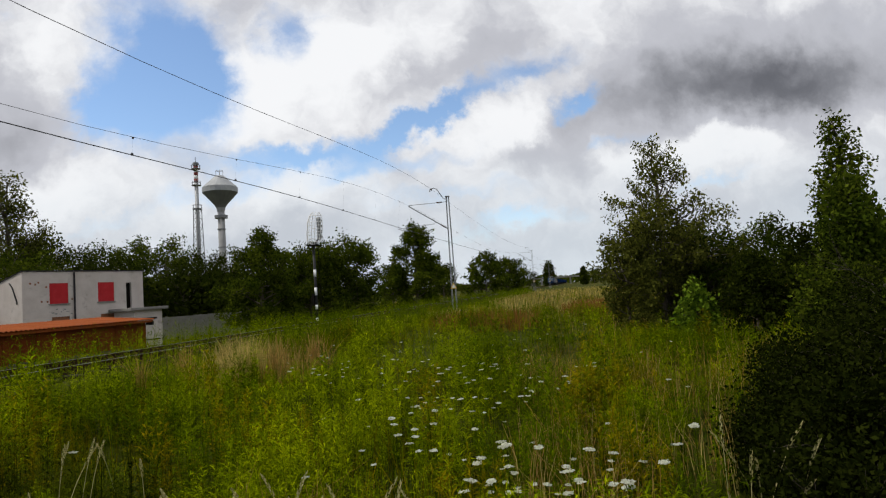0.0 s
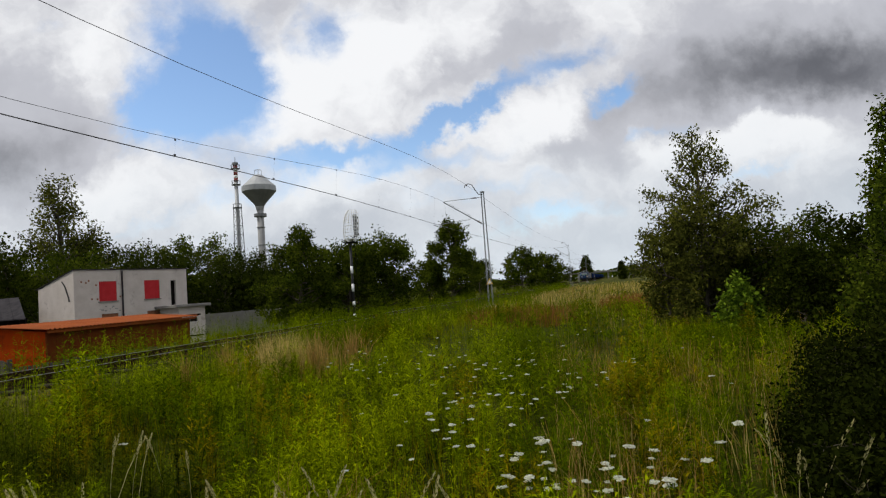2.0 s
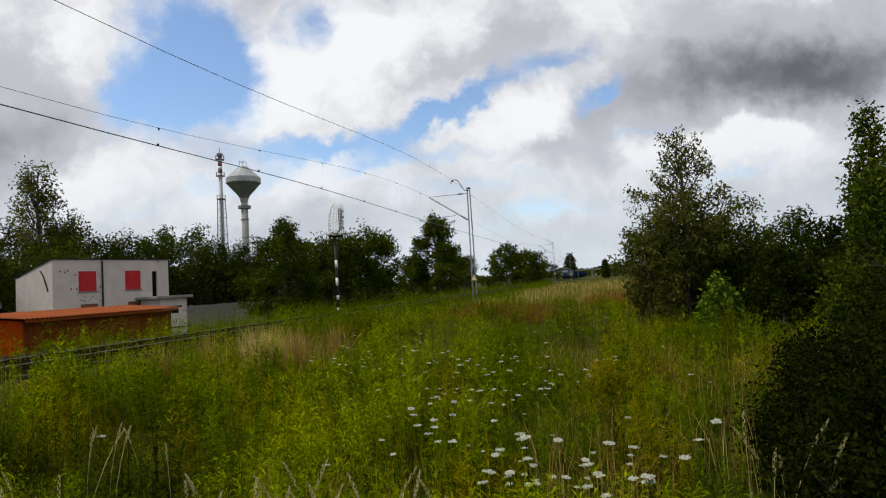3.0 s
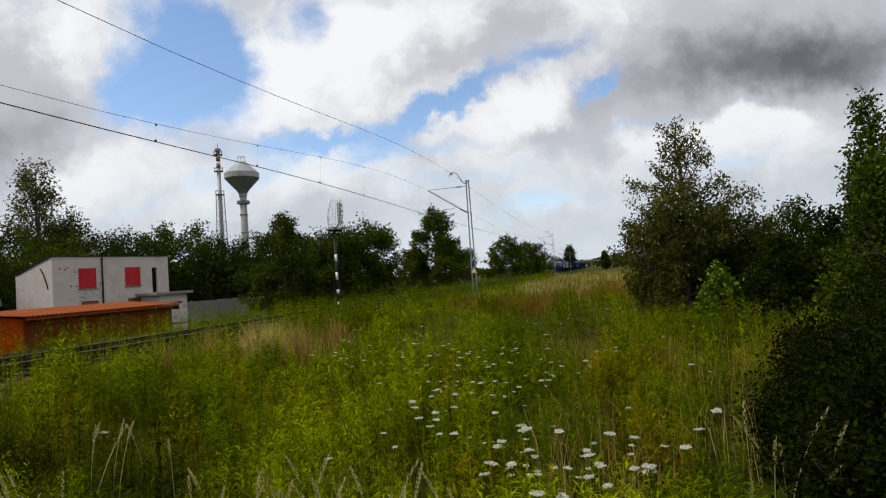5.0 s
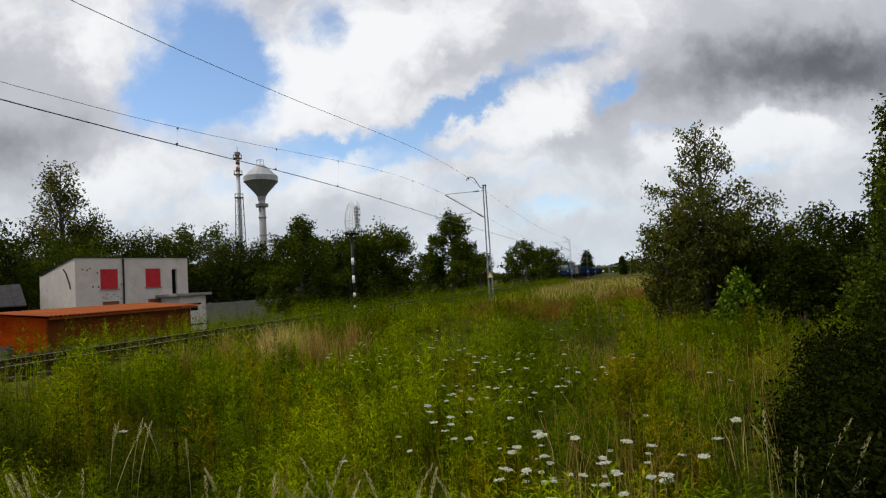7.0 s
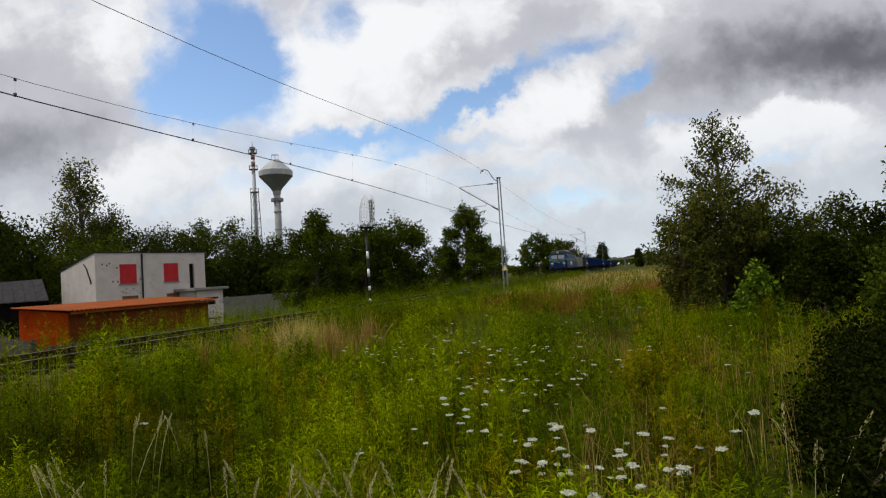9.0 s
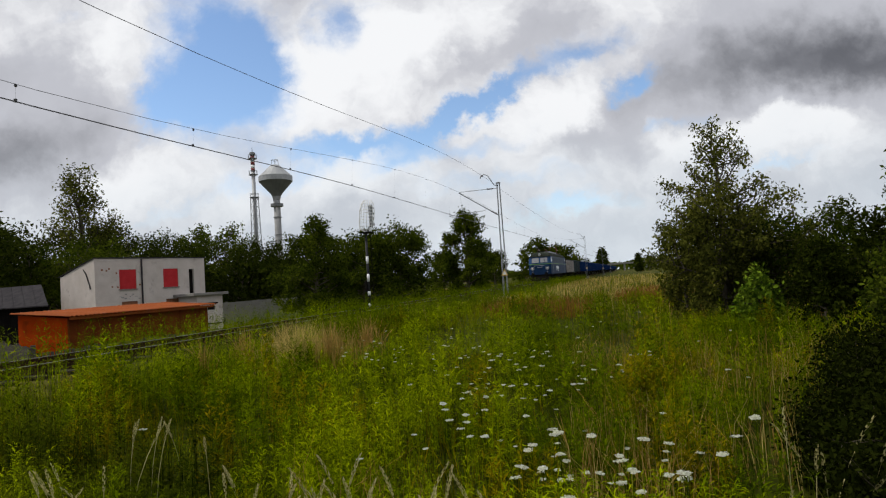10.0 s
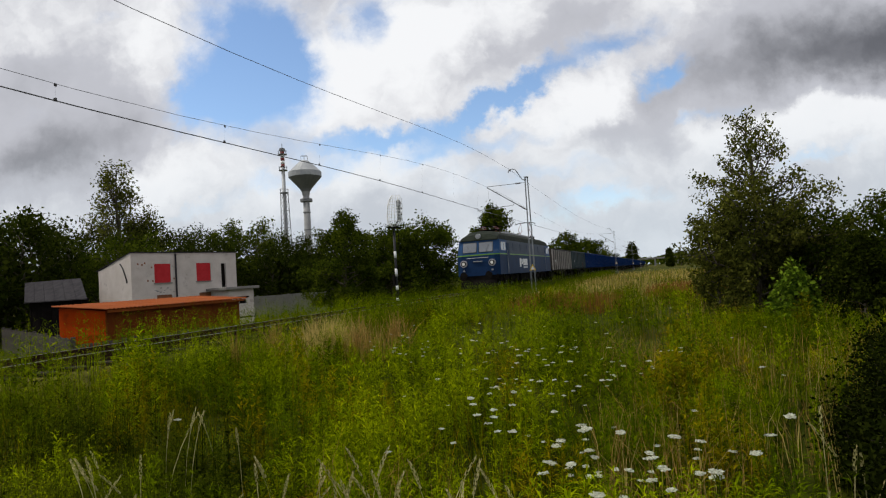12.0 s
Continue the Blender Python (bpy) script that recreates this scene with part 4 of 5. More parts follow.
def plant_trees():
    # beyond the track
    for name, x, y, top, w, mat, cnt, leaf, seed, shape, label in [
        ("tree", -21.3, 37.6, 6.6, 3.7, M_LEAF, 26000, 0.17, 21, "cone", "dense dark green bushy tree beside the track"),
        ("tree", -18.9, 69.8, 10.0, 5.6, M_LEAF, 24000, 0.26, 22, "cone", "dense conical dark green tree beyond the track"),
        ("tree", -20.6, 52.0, 5.8, 3.2, M_LEAF, 17000, 0.23, 23, "round", "broad dark green shrubby tree behind the track"),
        ("tree", -23.0, 49.0, 5.0, 3.4, M_LEAF, 17000, 0.23, 24, "round", "broad dark green shrubby tree behind the track"),
        ("tree", -17.2, 116.0, 8.5, 6.0, M_LEAF, 8000, 0.40, 25, "cone", "dark green tree far along the track"),
        ("tree", -14.6, 128.0, 5.7, 4.4, M_LEAF, 6500, 0.42, 26, "round", "low green tree far along the track"),
        ("tree", -16.9, 400.0, 15.2, 4.2, M_LEAF_DARK, 3000, 1.1, 27, "round", "dark rounded tree far away beside the line"),
        ("tree", 3.4, 250.0, 7.4, 2.4, M_LEAF_DARK, 2500, 0.7, 28, "cone", "small dark tree far away in the field"),
        ("poplar_tree", -44.2, 38.9, 12.9, 5.4, M_LEAF_BIRCH, 14000, 0.22, 29, "plume", "tall airy tree rising over the house"),
    ]:
        base = gz(x, y)
        tree(name, pose(x, y, base), label, "tree", top - base, w, mat, cnt, leaf, seed, shape=shape, group="trees beyond the track", spread=0.28 if shape == "round" else 0.17, clear=0.02, limbs=40)
    # the woods behind the yard: three kinds, repeated
    kinds = [tree("tree", pose(-40.0, 27.7, GY), "dark green tree of the wood behind the yard", "tree", 8.2, 3.8, M_LEAF_DARK, 6800, 0.26, 41, limbs=20, group="wood behind the yard"),
             tree("tree", pose(-44.0, 42.2, GY), "dark green tree of the wood behind the yard", "tree", 8.6, 4.0, M_LEAF_DARK, 6800, 0.26, 42, limbs=20, group="wood behind the yard"),
             tree("tree", pose(-41.0, 48.7, GY), "green tree of the wood behind the yard", "tree", 8.4, 4.2, M_LEAF, 6800, 0.26, 43, limbs=20, group="wood behind the yard")]
    r = random.Random(8)
    for x, y, s in [(-46, 35.5, 0.95), (-44.7, 47.3, 0.95), (-38, 49.8, 0.98), (-34.5, 51.1, 0.86), (-36.5, 32, 0.75), (-39.5, 37, 0.8), (-37.0, 42.0, 0.78),
                    (-34.0, 46.5, 0.72), (-30.5, 49.0, 0.70), (-49, 29, 1.0), (-52, 36, 1.1), (-31, 55, 0.85), (-27.5, 54.0, 0.62), (-43, 21, 1.0), (-47, 24, 1.1), (-40, 15, 1.0),
                    (-24.0, 62.0, 0.62), (-22.0, 70.0, 0.6), (-21.5, 84.0, 0.62), (-20.5, 92.0, 0.66), (-22.0, 100.0, 0.7), (-15.6, 140.0, 0.6), (-16.0, 150.0, 0.6), (-18.0, 165.0, 0.7),
                    (-17.5, 185, 0.75), (-18, 210, 0.8), (-16.5, 235, 0.8), (-27, 43.5, 0.5), (-26.0, 58.0, 0.6), (8, 270, 0.7), (12, 230, 0.7), (16, 190, 0.7), (10, 300, 0.8), (22, 150, 0.8)]:
        k = kinds[r.randrange(3)]
        copy_thing(k, pose(x, y, gz(x, y), 0, 0, r.uniform(0, 360)) @ Matrix.Scale(s, 4))
    q = np.random.RandomState(31)
    n = 46000
    c = np.stack([q.uniform(-54, -27, n), q.uniform(14, 62, n), GY + 5.4 * q.rand(n) ** 1.2], -1)
    c = c[(c[:, 0] < -37.5) | (c[:, 1] > 44)]
    d1, d2 = q.normal(size=c.shape), q.normal(size=c.shape)
    d1, d2 = d1 * (0.25 / np.linalg.norm(d1, axis=1))[:, None], d2 * (0.18 / np.linalg.norm(d2, axis=1))[:, None]
    c[:, 2] = np.maximum(c[:, 2], GY + 0.2)
    tagged(new("undergrowth", quads_mesh("undergrowth", np.stack([c - d1, c - d2, c + d1, c + d2], 1), M_LEAF_DARK)), "dark leafy undergrowth of the wood", "undergrowth", kind="stuff")
    # the thicket beside the field
    g = "thicket beside the field"
    tree("birch_tree", pose(2.5, 17.6, -0.6), "young birch with thin airy crown of small leaves", "tree", 5.95, 2.75, M_LEAF_BIRCH, 12500, 0.085, 51, trunk=0.2, shape="spire", group=g, spread=0.10, droop=1.0, clear=0.12, limbs=46)
    for x, y, h, w, mat, cnt, leaf, seed, shape, label in [
        (1.45, 18.2, 2.7, 0.85, M_LEAF_BIRCH, 8000, 0.085, 52, "blob", "dense green bush at the foot of the birch"),
        (2.3, 17.0, 2.8, 1.2, M_LEAF_BIRCH, 12000, 0.085, 53, "blob", "dense yellow-green bush at the foot of the birch"),
        (3.1, 18.4, 3.7, 1.2, M_LEAF_BIRCH, 8500, 0.085, 54, "cone", "young birch beside the taller one"),
        (3.5, 17.4, 2.6, 1.1, M_LEAF, 7500, 0.085, 55, "blob", "dense dark bush in the thicket"),
        (4.35, 18.0, 3.55, 0.35, M_LEAF_BIRCH, 350, 0.10, 64, "column", "thin sapling with few leaves in the thicket"),
        (4.5, 18.6, 2.3, 1.1, M_LEAF, 7500, 0.085, 56, "blob", "green bush in the thicket"),
        (5.25, 17.8, 3.2, 0.95, M_LEAF, 8000, 0.085, 57, "cone", "slender green young tree in the thicket"),
        (2.72, 14.9, 1.5, 0.62, M_LEAF_LIGHT, 2300, 0.105, 58, "cone", "small light green shrub before the thicket"),
        (5.05, 12.4, 3.5, 0.85, M_LEAF_WILLOW, 10000, 0.10, 59, "spire", "broad light green willow in the thicket"),
        (5.4, 12.9, 2.4, 0.8, M_LEAF_WILLOW, 6000, 0.10, 65, "blob", "light green willow bush in the thicket"),
        (5.2, 15.2, 2.3, 0.9, M_LEAF_DARK, 7500, 0.085, 60, "blob", "dark green bush in the thicket"),
        (4.0, 14.9, 1.7, 0.8, M_LEAF_DARK, 7500, 0.085, 61, "blob", "dark green bush in the thicket"),
        (7.6, 14.6, 4.1, 1.3, M_LEAF_DARK, 9000, 0.09, 62, "cone", "dark green tree at the end of the thicket"),
        (4.0, 10.6, 1.35, 0.8, M_LEAF, 6000, 0.075, 66, "blob", "green bush at the foot of the willow"),
    ]:
        tree("bush" if h < 3 else "tree", pose(x, y, -0.6), label, "bush" if h < 3 else "tree", h, w, mat, cnt, leaf, seed, shape=shape, group=g, spread=0.20, clear=0.05, limbs=24)
    tree("poplar_tree", pose(6.25, 15.5, -0.6), "tall narrow dark green poplar", "tree", 5.5, 1.25, M_LEAF, 13000, 0.095, 63, shape="spire", group=g, spread=0.13, clear=0.1, limbs=44)
    # edge bushes: the corner's shade is put into their leaf colour
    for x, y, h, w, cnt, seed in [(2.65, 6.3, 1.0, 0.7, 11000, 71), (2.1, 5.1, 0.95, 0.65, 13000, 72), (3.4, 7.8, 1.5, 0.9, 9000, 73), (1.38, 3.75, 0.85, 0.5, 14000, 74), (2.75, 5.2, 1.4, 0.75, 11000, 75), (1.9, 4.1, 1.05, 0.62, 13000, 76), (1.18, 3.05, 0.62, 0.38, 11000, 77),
                                  # these two are added to carry the corner's darkness further left
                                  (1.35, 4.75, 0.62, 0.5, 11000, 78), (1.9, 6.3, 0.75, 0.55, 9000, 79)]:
        tree("bush", pose(x, y, -0.6), "dark leafy bush at the edge of the field, shade deepened in its leaves", "bush", h, w, M_LEAF_SHADE, cnt, 0.034, seed, shape="blob", group=g, spread=0.24, clear=0.02, limbs=22)


plant_trees()


# ---- meadow ----
def blades(x, y, h, w, r, lean=0.35, base=None):
    """Bent grass blades of two quads each."""
    n = len(x)
    z = ground_height(x, y) - 0.03 if base is None else base
    a, b = r.uniform(0, 6.283, n), r.uniform(0, 6.283, n)
    bend = np.abs(r.normal(0, lean, n)) * h
    px, py = np.cos(b) * bend, np.sin(b) * bend
    sx, sy = np.cos(a) * w / 2, np.sin(a) * w / 2
    p0 = np.stack([x, y, z], -1)
    p1 = np.stack([x + px * 0.3, y + py * 0.3, z + h * 0.6], -1)
    p2 = np.stack([x + px, y + py, z + h * 0.98], -1)
    s = np.stack([sx, sy, 0 * sx], -1)
    return np.concatenate([np.stack([p0 - s, p0 + s, p1 + s * 0.8, p1 - s * 0.8], 1), np.stack([p1 - s * 0.8, p1 + s * 0.8, p2 + s * 0.12, p2 - s * 0.12], 1)])


def weeds(x, y, h, r, per, size, broad=0.075):
    """Upright leafy stalks: a thin stem with many narrow leaves."""
    n = len(x)
    z = ground_height(x, y) - 0.03
    out = [blades(x, y, h, np.full(n, 0.008), r, 0.10, z)]
    k = np.repeat(np.arange(n), per)
    t = 1 - 0.8 * r.rand(len(k)) ** 1.3
    c = np.stack([x[k], y[k], z[k] + h[k] * t], -1)
    a = r.uniform(0, 6.283, len(k))
    ln = size * (1.25 - 0.8 * t) * r.uniform(0.7, 1.3, len(k)) * h[k]
    up = r.uniform(0.1, 0.9, len(k))
    d = np.stack([np.cos(a), np.sin(a), up], -1) * ln[:, None]
    s = np.stack([-np.sin(a), np.cos(a), 0 * a], -1) * (ln * broad)[:, None]
    tip = d.copy()
    tip[:, 2] -= ln * 0.25
    out.append(np.stack([c, c + d * 0.5 + s, c + tip, c + d * 0.5 - s], 1))
    return np.concatenate(out)


def scatter(n, r, x0, x1, y0, y1, power=1.0):
    """Points of the field, thicker towards its near edge y0."""
    return r.uniform(x0, x1, n), y0 + (y1 - y0) * r.rand(n) ** power


def field_noise(x, y, s, seed):
    return np.array([noise.noise((a * s + seed * 7.1, b * s, seed)) for a, b in zip(x, y)])


def stuff(name, quads, material, label):
    tagged(new(name, quads_mesh(name, quads, material)), label, "grass" if "grass" in name else "weeds", kind="stuff")


def plant_meadow():
    r = np.random.RandomState(77)
    off = lambda x, y: (np.abs(x - TRACK) > 2.0 + 0.5 * r.rand(len(x)))
    clear = lambda x, y: (x * x + y * y > 1.6 ** 2)

    def area(n, power, y0=1.2, y1=120.0):
        y = y0 + (y1 - y0) * r.rand(n) ** power
        x = r.uniform(-1.15, 0.62, n) * (y + 3.0)
        x = np.where(y > 20, np.clip(x, -26, 40), x)
        k = off(x, y) & clear(x, y) & ~((x < -16.5) & (y < 45) & (y > 10))
        return x[k], y[k]
    # the fine understorey
    x, y = area(62000, 2.2)
    f = field_noise(x, y, 0.35, 1)
    dist = np.hypot(x, y)
    far = np.clip(dist / 14, 1, 6)
    big = field_noise(x, y, 0.13, 6)
    h = (0.24 + 0.20 * r.rand(len(x)) + 0.30 * f + 0.30 * big) * np.clip(0.8 + dist / 60, 0.8, 1.2)
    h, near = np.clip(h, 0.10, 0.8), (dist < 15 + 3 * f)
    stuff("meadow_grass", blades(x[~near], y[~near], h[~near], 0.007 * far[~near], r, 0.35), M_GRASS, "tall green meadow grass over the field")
    # near grass takes the darkened colour, for shade between the weeds
    stuff("low_grass", blades(x[near], y[near], 0.75 * h[near], 0.007 * far[near], r, 0.5), M_UNDER_GRASS, "low grass between the weeds, darkened as if shaded by them")
    x, y = area(26000, 2.0)
    f = field_noise(x, y, 0.25, 2)
    k = f > -0.05
    x, y = x[k], y[k]
    far = np.clip(np.hypot(x, y) / 14, 1, 6)
    stuff("olive_grass", blades(x, y, 0.32 + 0.3 * r.rand(len(x)), 0.006 * far, r, 0.45), M_OLIVE, "olive seeding grass among the meadow")
    # dry straw in clumps
    x, y = area(60000, 1.9)
    f = field_noise(x, y, 0.22, 3)
    k = ((f > 0.36) & (r.rand(len(x)) < 0.4) & (x > -0.7 * y)) | ((x > -0.12 * y) & (y < 24) & (f > 0.10) & (r.rand(len(x)) < 0.3)) | ((x > 0.4) & (x < 3.2) & (y > 9) & (y < 14) & (f > 0.0) & (r.rand(len(x)) < 0.6)) | ((y > 28) & (x > -8) & (f > -0.12))
    x, y = x[k], y[k]
    far = np.clip(np.hypot(x, y) / 10, 0.7, 7)
    brown = (field_noise(x, y, 0.5, 21) + 0.25 * (x > 0.05 * y) - 0.3 * (y > 25)) > 0.05
    tall = 0.42 + 0.34 * r.rand(len(x))
    stuff("straw_grass", blades(x[~brown], y[~brown], tall[~brown], 0.006 * far[~brown], r, 0.3), M_STRAW, "clumps of dry straw-coloured grass")
    stuff("brown_grass", blades(x[brown], y[brown], tall[brown], 0.006 * far[brown], r, 0.3), M_STRAW_BROWN, "clumps of dry red-brown grass stalks")
    # straw tufts beside the track
    for cx, cy, wide, n in ((-6.6, 11.0, 0.62, 640), (-7.4, 11.6, 0.50, 360), (-5.9, 10.7, 0.45, 240), (-8.2, 11.2, 0.16, 130), (-5.6, 11.9, 0.25, 130), (-8.0, 9.6, 0.12, 60)):
        d, a = np.abs(r.normal(0, wide, n)), r.uniform(0, 6.283, n)
        h = (0.55 + 0.5 * r.rand(n)) * np.clip(1.15 - 0.2 * d / wide, 0.6, 1.1)
        stuff("straw_grass", blades(cx + np.cos(a) * d, cy + np.sin(a) * d, h, 0.011 * np.ones(n), r, 0.3), M_STRAW if n > 300 else M_STRAW_BROWN, "clump of dry straw-coloured grass by the track")
    # dry stalks among the flowers
    n = 2200
    y = 3.0 + 8.0 * r.rand(n) ** 1.2
    x = y * r.uniform(-0.12, 0.27, n)
    k = (field_noise(x, y, 0.9, 31) > 0.02) & ~((x > 0.22 * y) & (y < 6))
    x, y = x[k], y[k]
    tint = r.rand(len(x)) < 0.6
    h = 0.38 + 0.36 * r.rand(len(x))
    stuff("brown_grass", blades(x[tint], y[tint], h[tint], 0.0055 * np.ones(tint.sum()), r, 0.35), M_STRAW_BROWN, "dry red-brown stalks among the flowers")
    stuff("straw_grass", blades(x[~tint], y[~tint], h[~tint], 0.0055 * np.ones((~tint).sum()), r, 0.35), M_STRAW, "dry straw-coloured stalks among the flowers")
    # brown sorrel patch towards the thicket
    x, y = r.normal(1.1, 0.8, 5000), r.normal(34, 3.5, 5000)
    stuff("sorrel_weeds", blades(x, y, 0.35 + 0.25 * r.rand(5000), 0.02 * np.ones(5000), r, 0.2), M_RUST, "reddish-brown sorrel patch in the field")
    x, y = r.uniform(-5.5, -1.5, 2500), r.uniform(21, 27, 2500)
    k = field_noise(x, y, 0.5, 5) > 0.05
    stuff("sorrel_weeds", blades(x[k], y[k], 0.5 + 0.3 * r.rand(k.sum()), 0.016 * np.ones(k.sum()), r, 0.15), M_RUST, "reddish-brown sorrel stalks in the field")
    # rough grass round and behind the standpoint
    x, y = r.uniform(-9, 16, 16000), r.uniform(-16, 16, 16000)
    k = ((y < 1.6) | (x > 0.62 * (y + 3)) | (x < -1.15 * (y + 3))) & clear(x, y)
    x, y = x[k], y[k]
    stuff("rough_grass", blades(x, y, 0.3 + 0.3 * r.rand(len(x)), 0.02 * np.ones(len(x)), r, 0.35), M_GRASS, "rough green grass round the edge of the field")
    # leafy weeds between the stands
    x, y = area(13000, 1.7, 1.8, 48)
    f = field_noise(x, y, 0.55, 4) + 0.5 * field_noise(x, y, 0.16, 12)
    # deeper green in the near left corner imitates its fall-off of light
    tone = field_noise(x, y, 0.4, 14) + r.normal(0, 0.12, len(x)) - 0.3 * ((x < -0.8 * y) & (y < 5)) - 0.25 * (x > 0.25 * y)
    k = (f > np.where(x < -0.25 * y, -0.09, 0.02)) & (np.hypot(x, y) > 2.3) & ~((x > 0.22 * y) & (y < 6.5))
    x, y, f, tone = x[k], y[k], f[k], tone[k]
    h = np.clip(0.32 + 0.2 * r.rand(len(x)) + 0.6 * f, 0.22, 0.8)
    for name, sel, m, label in (("leafy_weeds", tone <= 0.05, M_WEED, "upright deep green leafy weeds in thick stands"), ("feathery_weeds", tone > 0.05, M_WEED_LIGHT, "feathery yellow-green weeds in thick stands")):
        stuff(name, weeds(x[sel], y[sel], 0.8 * h[sel], r, 20, 0.2), m, label)
    # rounded stands of leafy stalks, tall in the middle and low at their rims
    stands = [[], [], [], []]
    spots = []
    for _ in range(680):
        cy = 2.5 + 32 * r.rand() ** 1.6
        spots.append((r.uniform(-1.1, 0.36) * (cy + 2.2), cy, r.uniform(0.5, 0.95)))
    for _ in range(110):
        cy = r.uniform(6.0, 16.0)
        spots.append((cy * r.uniform(0.0, 0.27), cy, r.uniform(0.4, 0.75)))
    # the tallest ones, towards the track and along the near edge
    spots += [(-6.6, 6.1, 1.15), (-7.3, 6.6, 1.2), (-6.0, 5.6, 1.1), (-7.9, 7.4, 1.15), (-8.3, 5.9, 1.35), (-8.0, 5.3, 1.25), (-7.6, 4.9, 1.1), (-5.3, 4.7, 0.95), (-3.4, 3.9, 0.95), (-3.0, 3.6, 0.9), (-2.2, 4.4, 0.9), (-1.5, 5.3, 0.85), (-0.9, 4.9, 0.75)]
    for cx, cy, tall in spots:
        if abs(cx - TRACK) < 3.0 or cx < -14 or (cx > 0.2 * cy and cy < 6.5) or (cx > 0.02 * cy and r.rand() < 0.2) or math.hypot(cx, cy) < 2.7:
            continue
        rad = r.uniform(0.22, 0.5) * (0.8 + cy / 26)
        tall *= min(1.0, 0.66 + math.hypot(cx, cy) / 18)
        n = int(rad * rad * (95 if cy < 7 else 60 if cy < 14 else 32)) + 4
        d, a = rad * np.sqrt(r.rand(n)), r.uniform(0, 6.283, n)
        h = tall * (0.35 + 0.65 * np.sqrt(np.maximum(0, 1 - (d / rad) ** 2))) * r.uniform(0.82, 1.1, n)
        kind = 0 if r.rand() < (0.7 if cx < -0.9 * cy or cx > -0.2 * cy else 0.45) else (1 if r.rand() < 0.75 else 2)
        # near left corner: a darkened leaf colour stands in for the dimmer light
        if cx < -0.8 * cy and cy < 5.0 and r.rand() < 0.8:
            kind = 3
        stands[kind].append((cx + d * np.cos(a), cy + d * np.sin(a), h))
    for kind, (name, m, label) in enumerate((("leafy_weeds", M_WEED, "rounded stands of tall deep green leafy weeds"), ("feathery_weeds", M_WEED_LIGHT, "rounded stands of feathery yellow-green weeds"), ("olive_weeds", M_OLIVE, "rounded stands of olive-green seeding weeds"), ("dull_weeds", M_UNDER_GRASS, "tall stands of leafy weeds, darkened to imitate the dim near corner"))):
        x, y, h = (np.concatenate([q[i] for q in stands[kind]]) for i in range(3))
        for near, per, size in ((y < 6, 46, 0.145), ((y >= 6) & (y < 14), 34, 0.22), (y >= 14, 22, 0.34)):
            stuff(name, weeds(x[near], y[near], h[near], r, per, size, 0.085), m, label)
    # weeds along the bank and the yard's edge
    x, y = r.uniform(-9.7, -6.9, 4600), 3 + 105 * r.rand(4600) ** 1.4
    tall = np.clip((y - 7) / 9, 0, 1) * np.clip(0.75 + 1.2 * field_noise(x, y, 0.3, 9), 0.3, 1.1)
    stuff("bank_weeds", weeds(x, y, 0.40 + 0.22 * r.rand(4600) + 0.55 * tall, r, 15, 0.18), M_WEED, "green weeds along the railway bank")
    x, y = r.uniform(-10.4, -8.4, 1700), 4.5 + 26 * r.rand(1700)
    stuff("bank_weeds", weeds(x, y, 0.34 + 0.3 * r.rand(1700), r, 20, 0.2), M_WEED_LIGHT, "yellow-green weeds at the foot of the ballast")
    x, y = r.uniform(-17.0, -13.7, 3200), 6 + 90 * r.rand(3200) ** 1.3
    stuff("bank_weeds", weeds(x, y, 0.5 + 0.6 * r.rand(3200), r, 12, 0.24), M_WEED, "green weeds on the bank beyond the track")
    x, y = r.uniform(-17.2, -14.2, 900), r.uniform(13.5, 27, 900)
    stuff("bank_weeds", weeds(x, y, 0.55 + 0.6 * r.rand(900), r, 18, 0.2), M_WEED_LIGHT, "yellow-green weeds before the orange shed")
    x, y = r.uniform(-30.0, -16.0, 6000), 26 + 50 * r.rand(6000)
    stuff("yard_grass", blades(x, y, 0.4 + 0.5 * r.rand(6000), 0.03 * np.ones(6000), r, 0.3), M_GRASS, "rough green grass of the yard")
    # a withered dock leaf cluster
    n = 60
    a, d = r.uniform(0, 6.283, n), r.uniform(0, 0.07, n)
    x, y = -1.95 + np.cos(a) * d, 2.85 + np.sin(a) * d
    stuff("dock_weeds", weeds(x, y, 0.42 + 0.1 * r.rand(n), r, 8, 0.12), M_RUST, "withered rust-brown dock plant")
    # ripe seeding stalks at the near edge of the field
    tufts = [(-2.9, 2.5, 0.22, 10), (-1.35, 2.55, 0.2, 17), (-0.8, 2.45, 0.2, 8), (0.72, 3.25, 0.14, 8), (-2.1, 2.8, 0.4, 8), (-3.6, 3.6, 0.4, 8)]
    x = np.concatenate([r.normal(a, d, n) for a, b, d, n in tufts])
    y = np.concatenate([r.normal(b, d * 0.6, n) for a, b, d, n in tufts])
    k = clear(x, y)
    x, y = x[k], y[k]
    n = len(x)
    h, a = 0.62 + 0.30 * r.rand(n), r.uniform(0, 6.283, n)
    bend = 0.10 + 0.18 * r.rand(n)
    z = ground_height(x, y) - 0.02
    at = lambda t: np.stack([x + np.cos(a) * bend * t ** 2.2, y + np.sin(a) * bend * t ** 2.2, z + h * t * (1 - 0.10 * t)], -1)
    side = np.stack([-np.sin(a + 0.6), np.cos(a + 0.6), 0 * a], -1)
    out, grid = [], [0, 0.25, 0.5, 0.7, 0.82]
    for t0, t1 in zip(grid, grid[1:]):
        out.append(np.stack([at(t0) - side * 0.0024, at(t0) + side * 0.0024, at(t1) + side * 0.002, at(t1) - side * 0.002], 1))
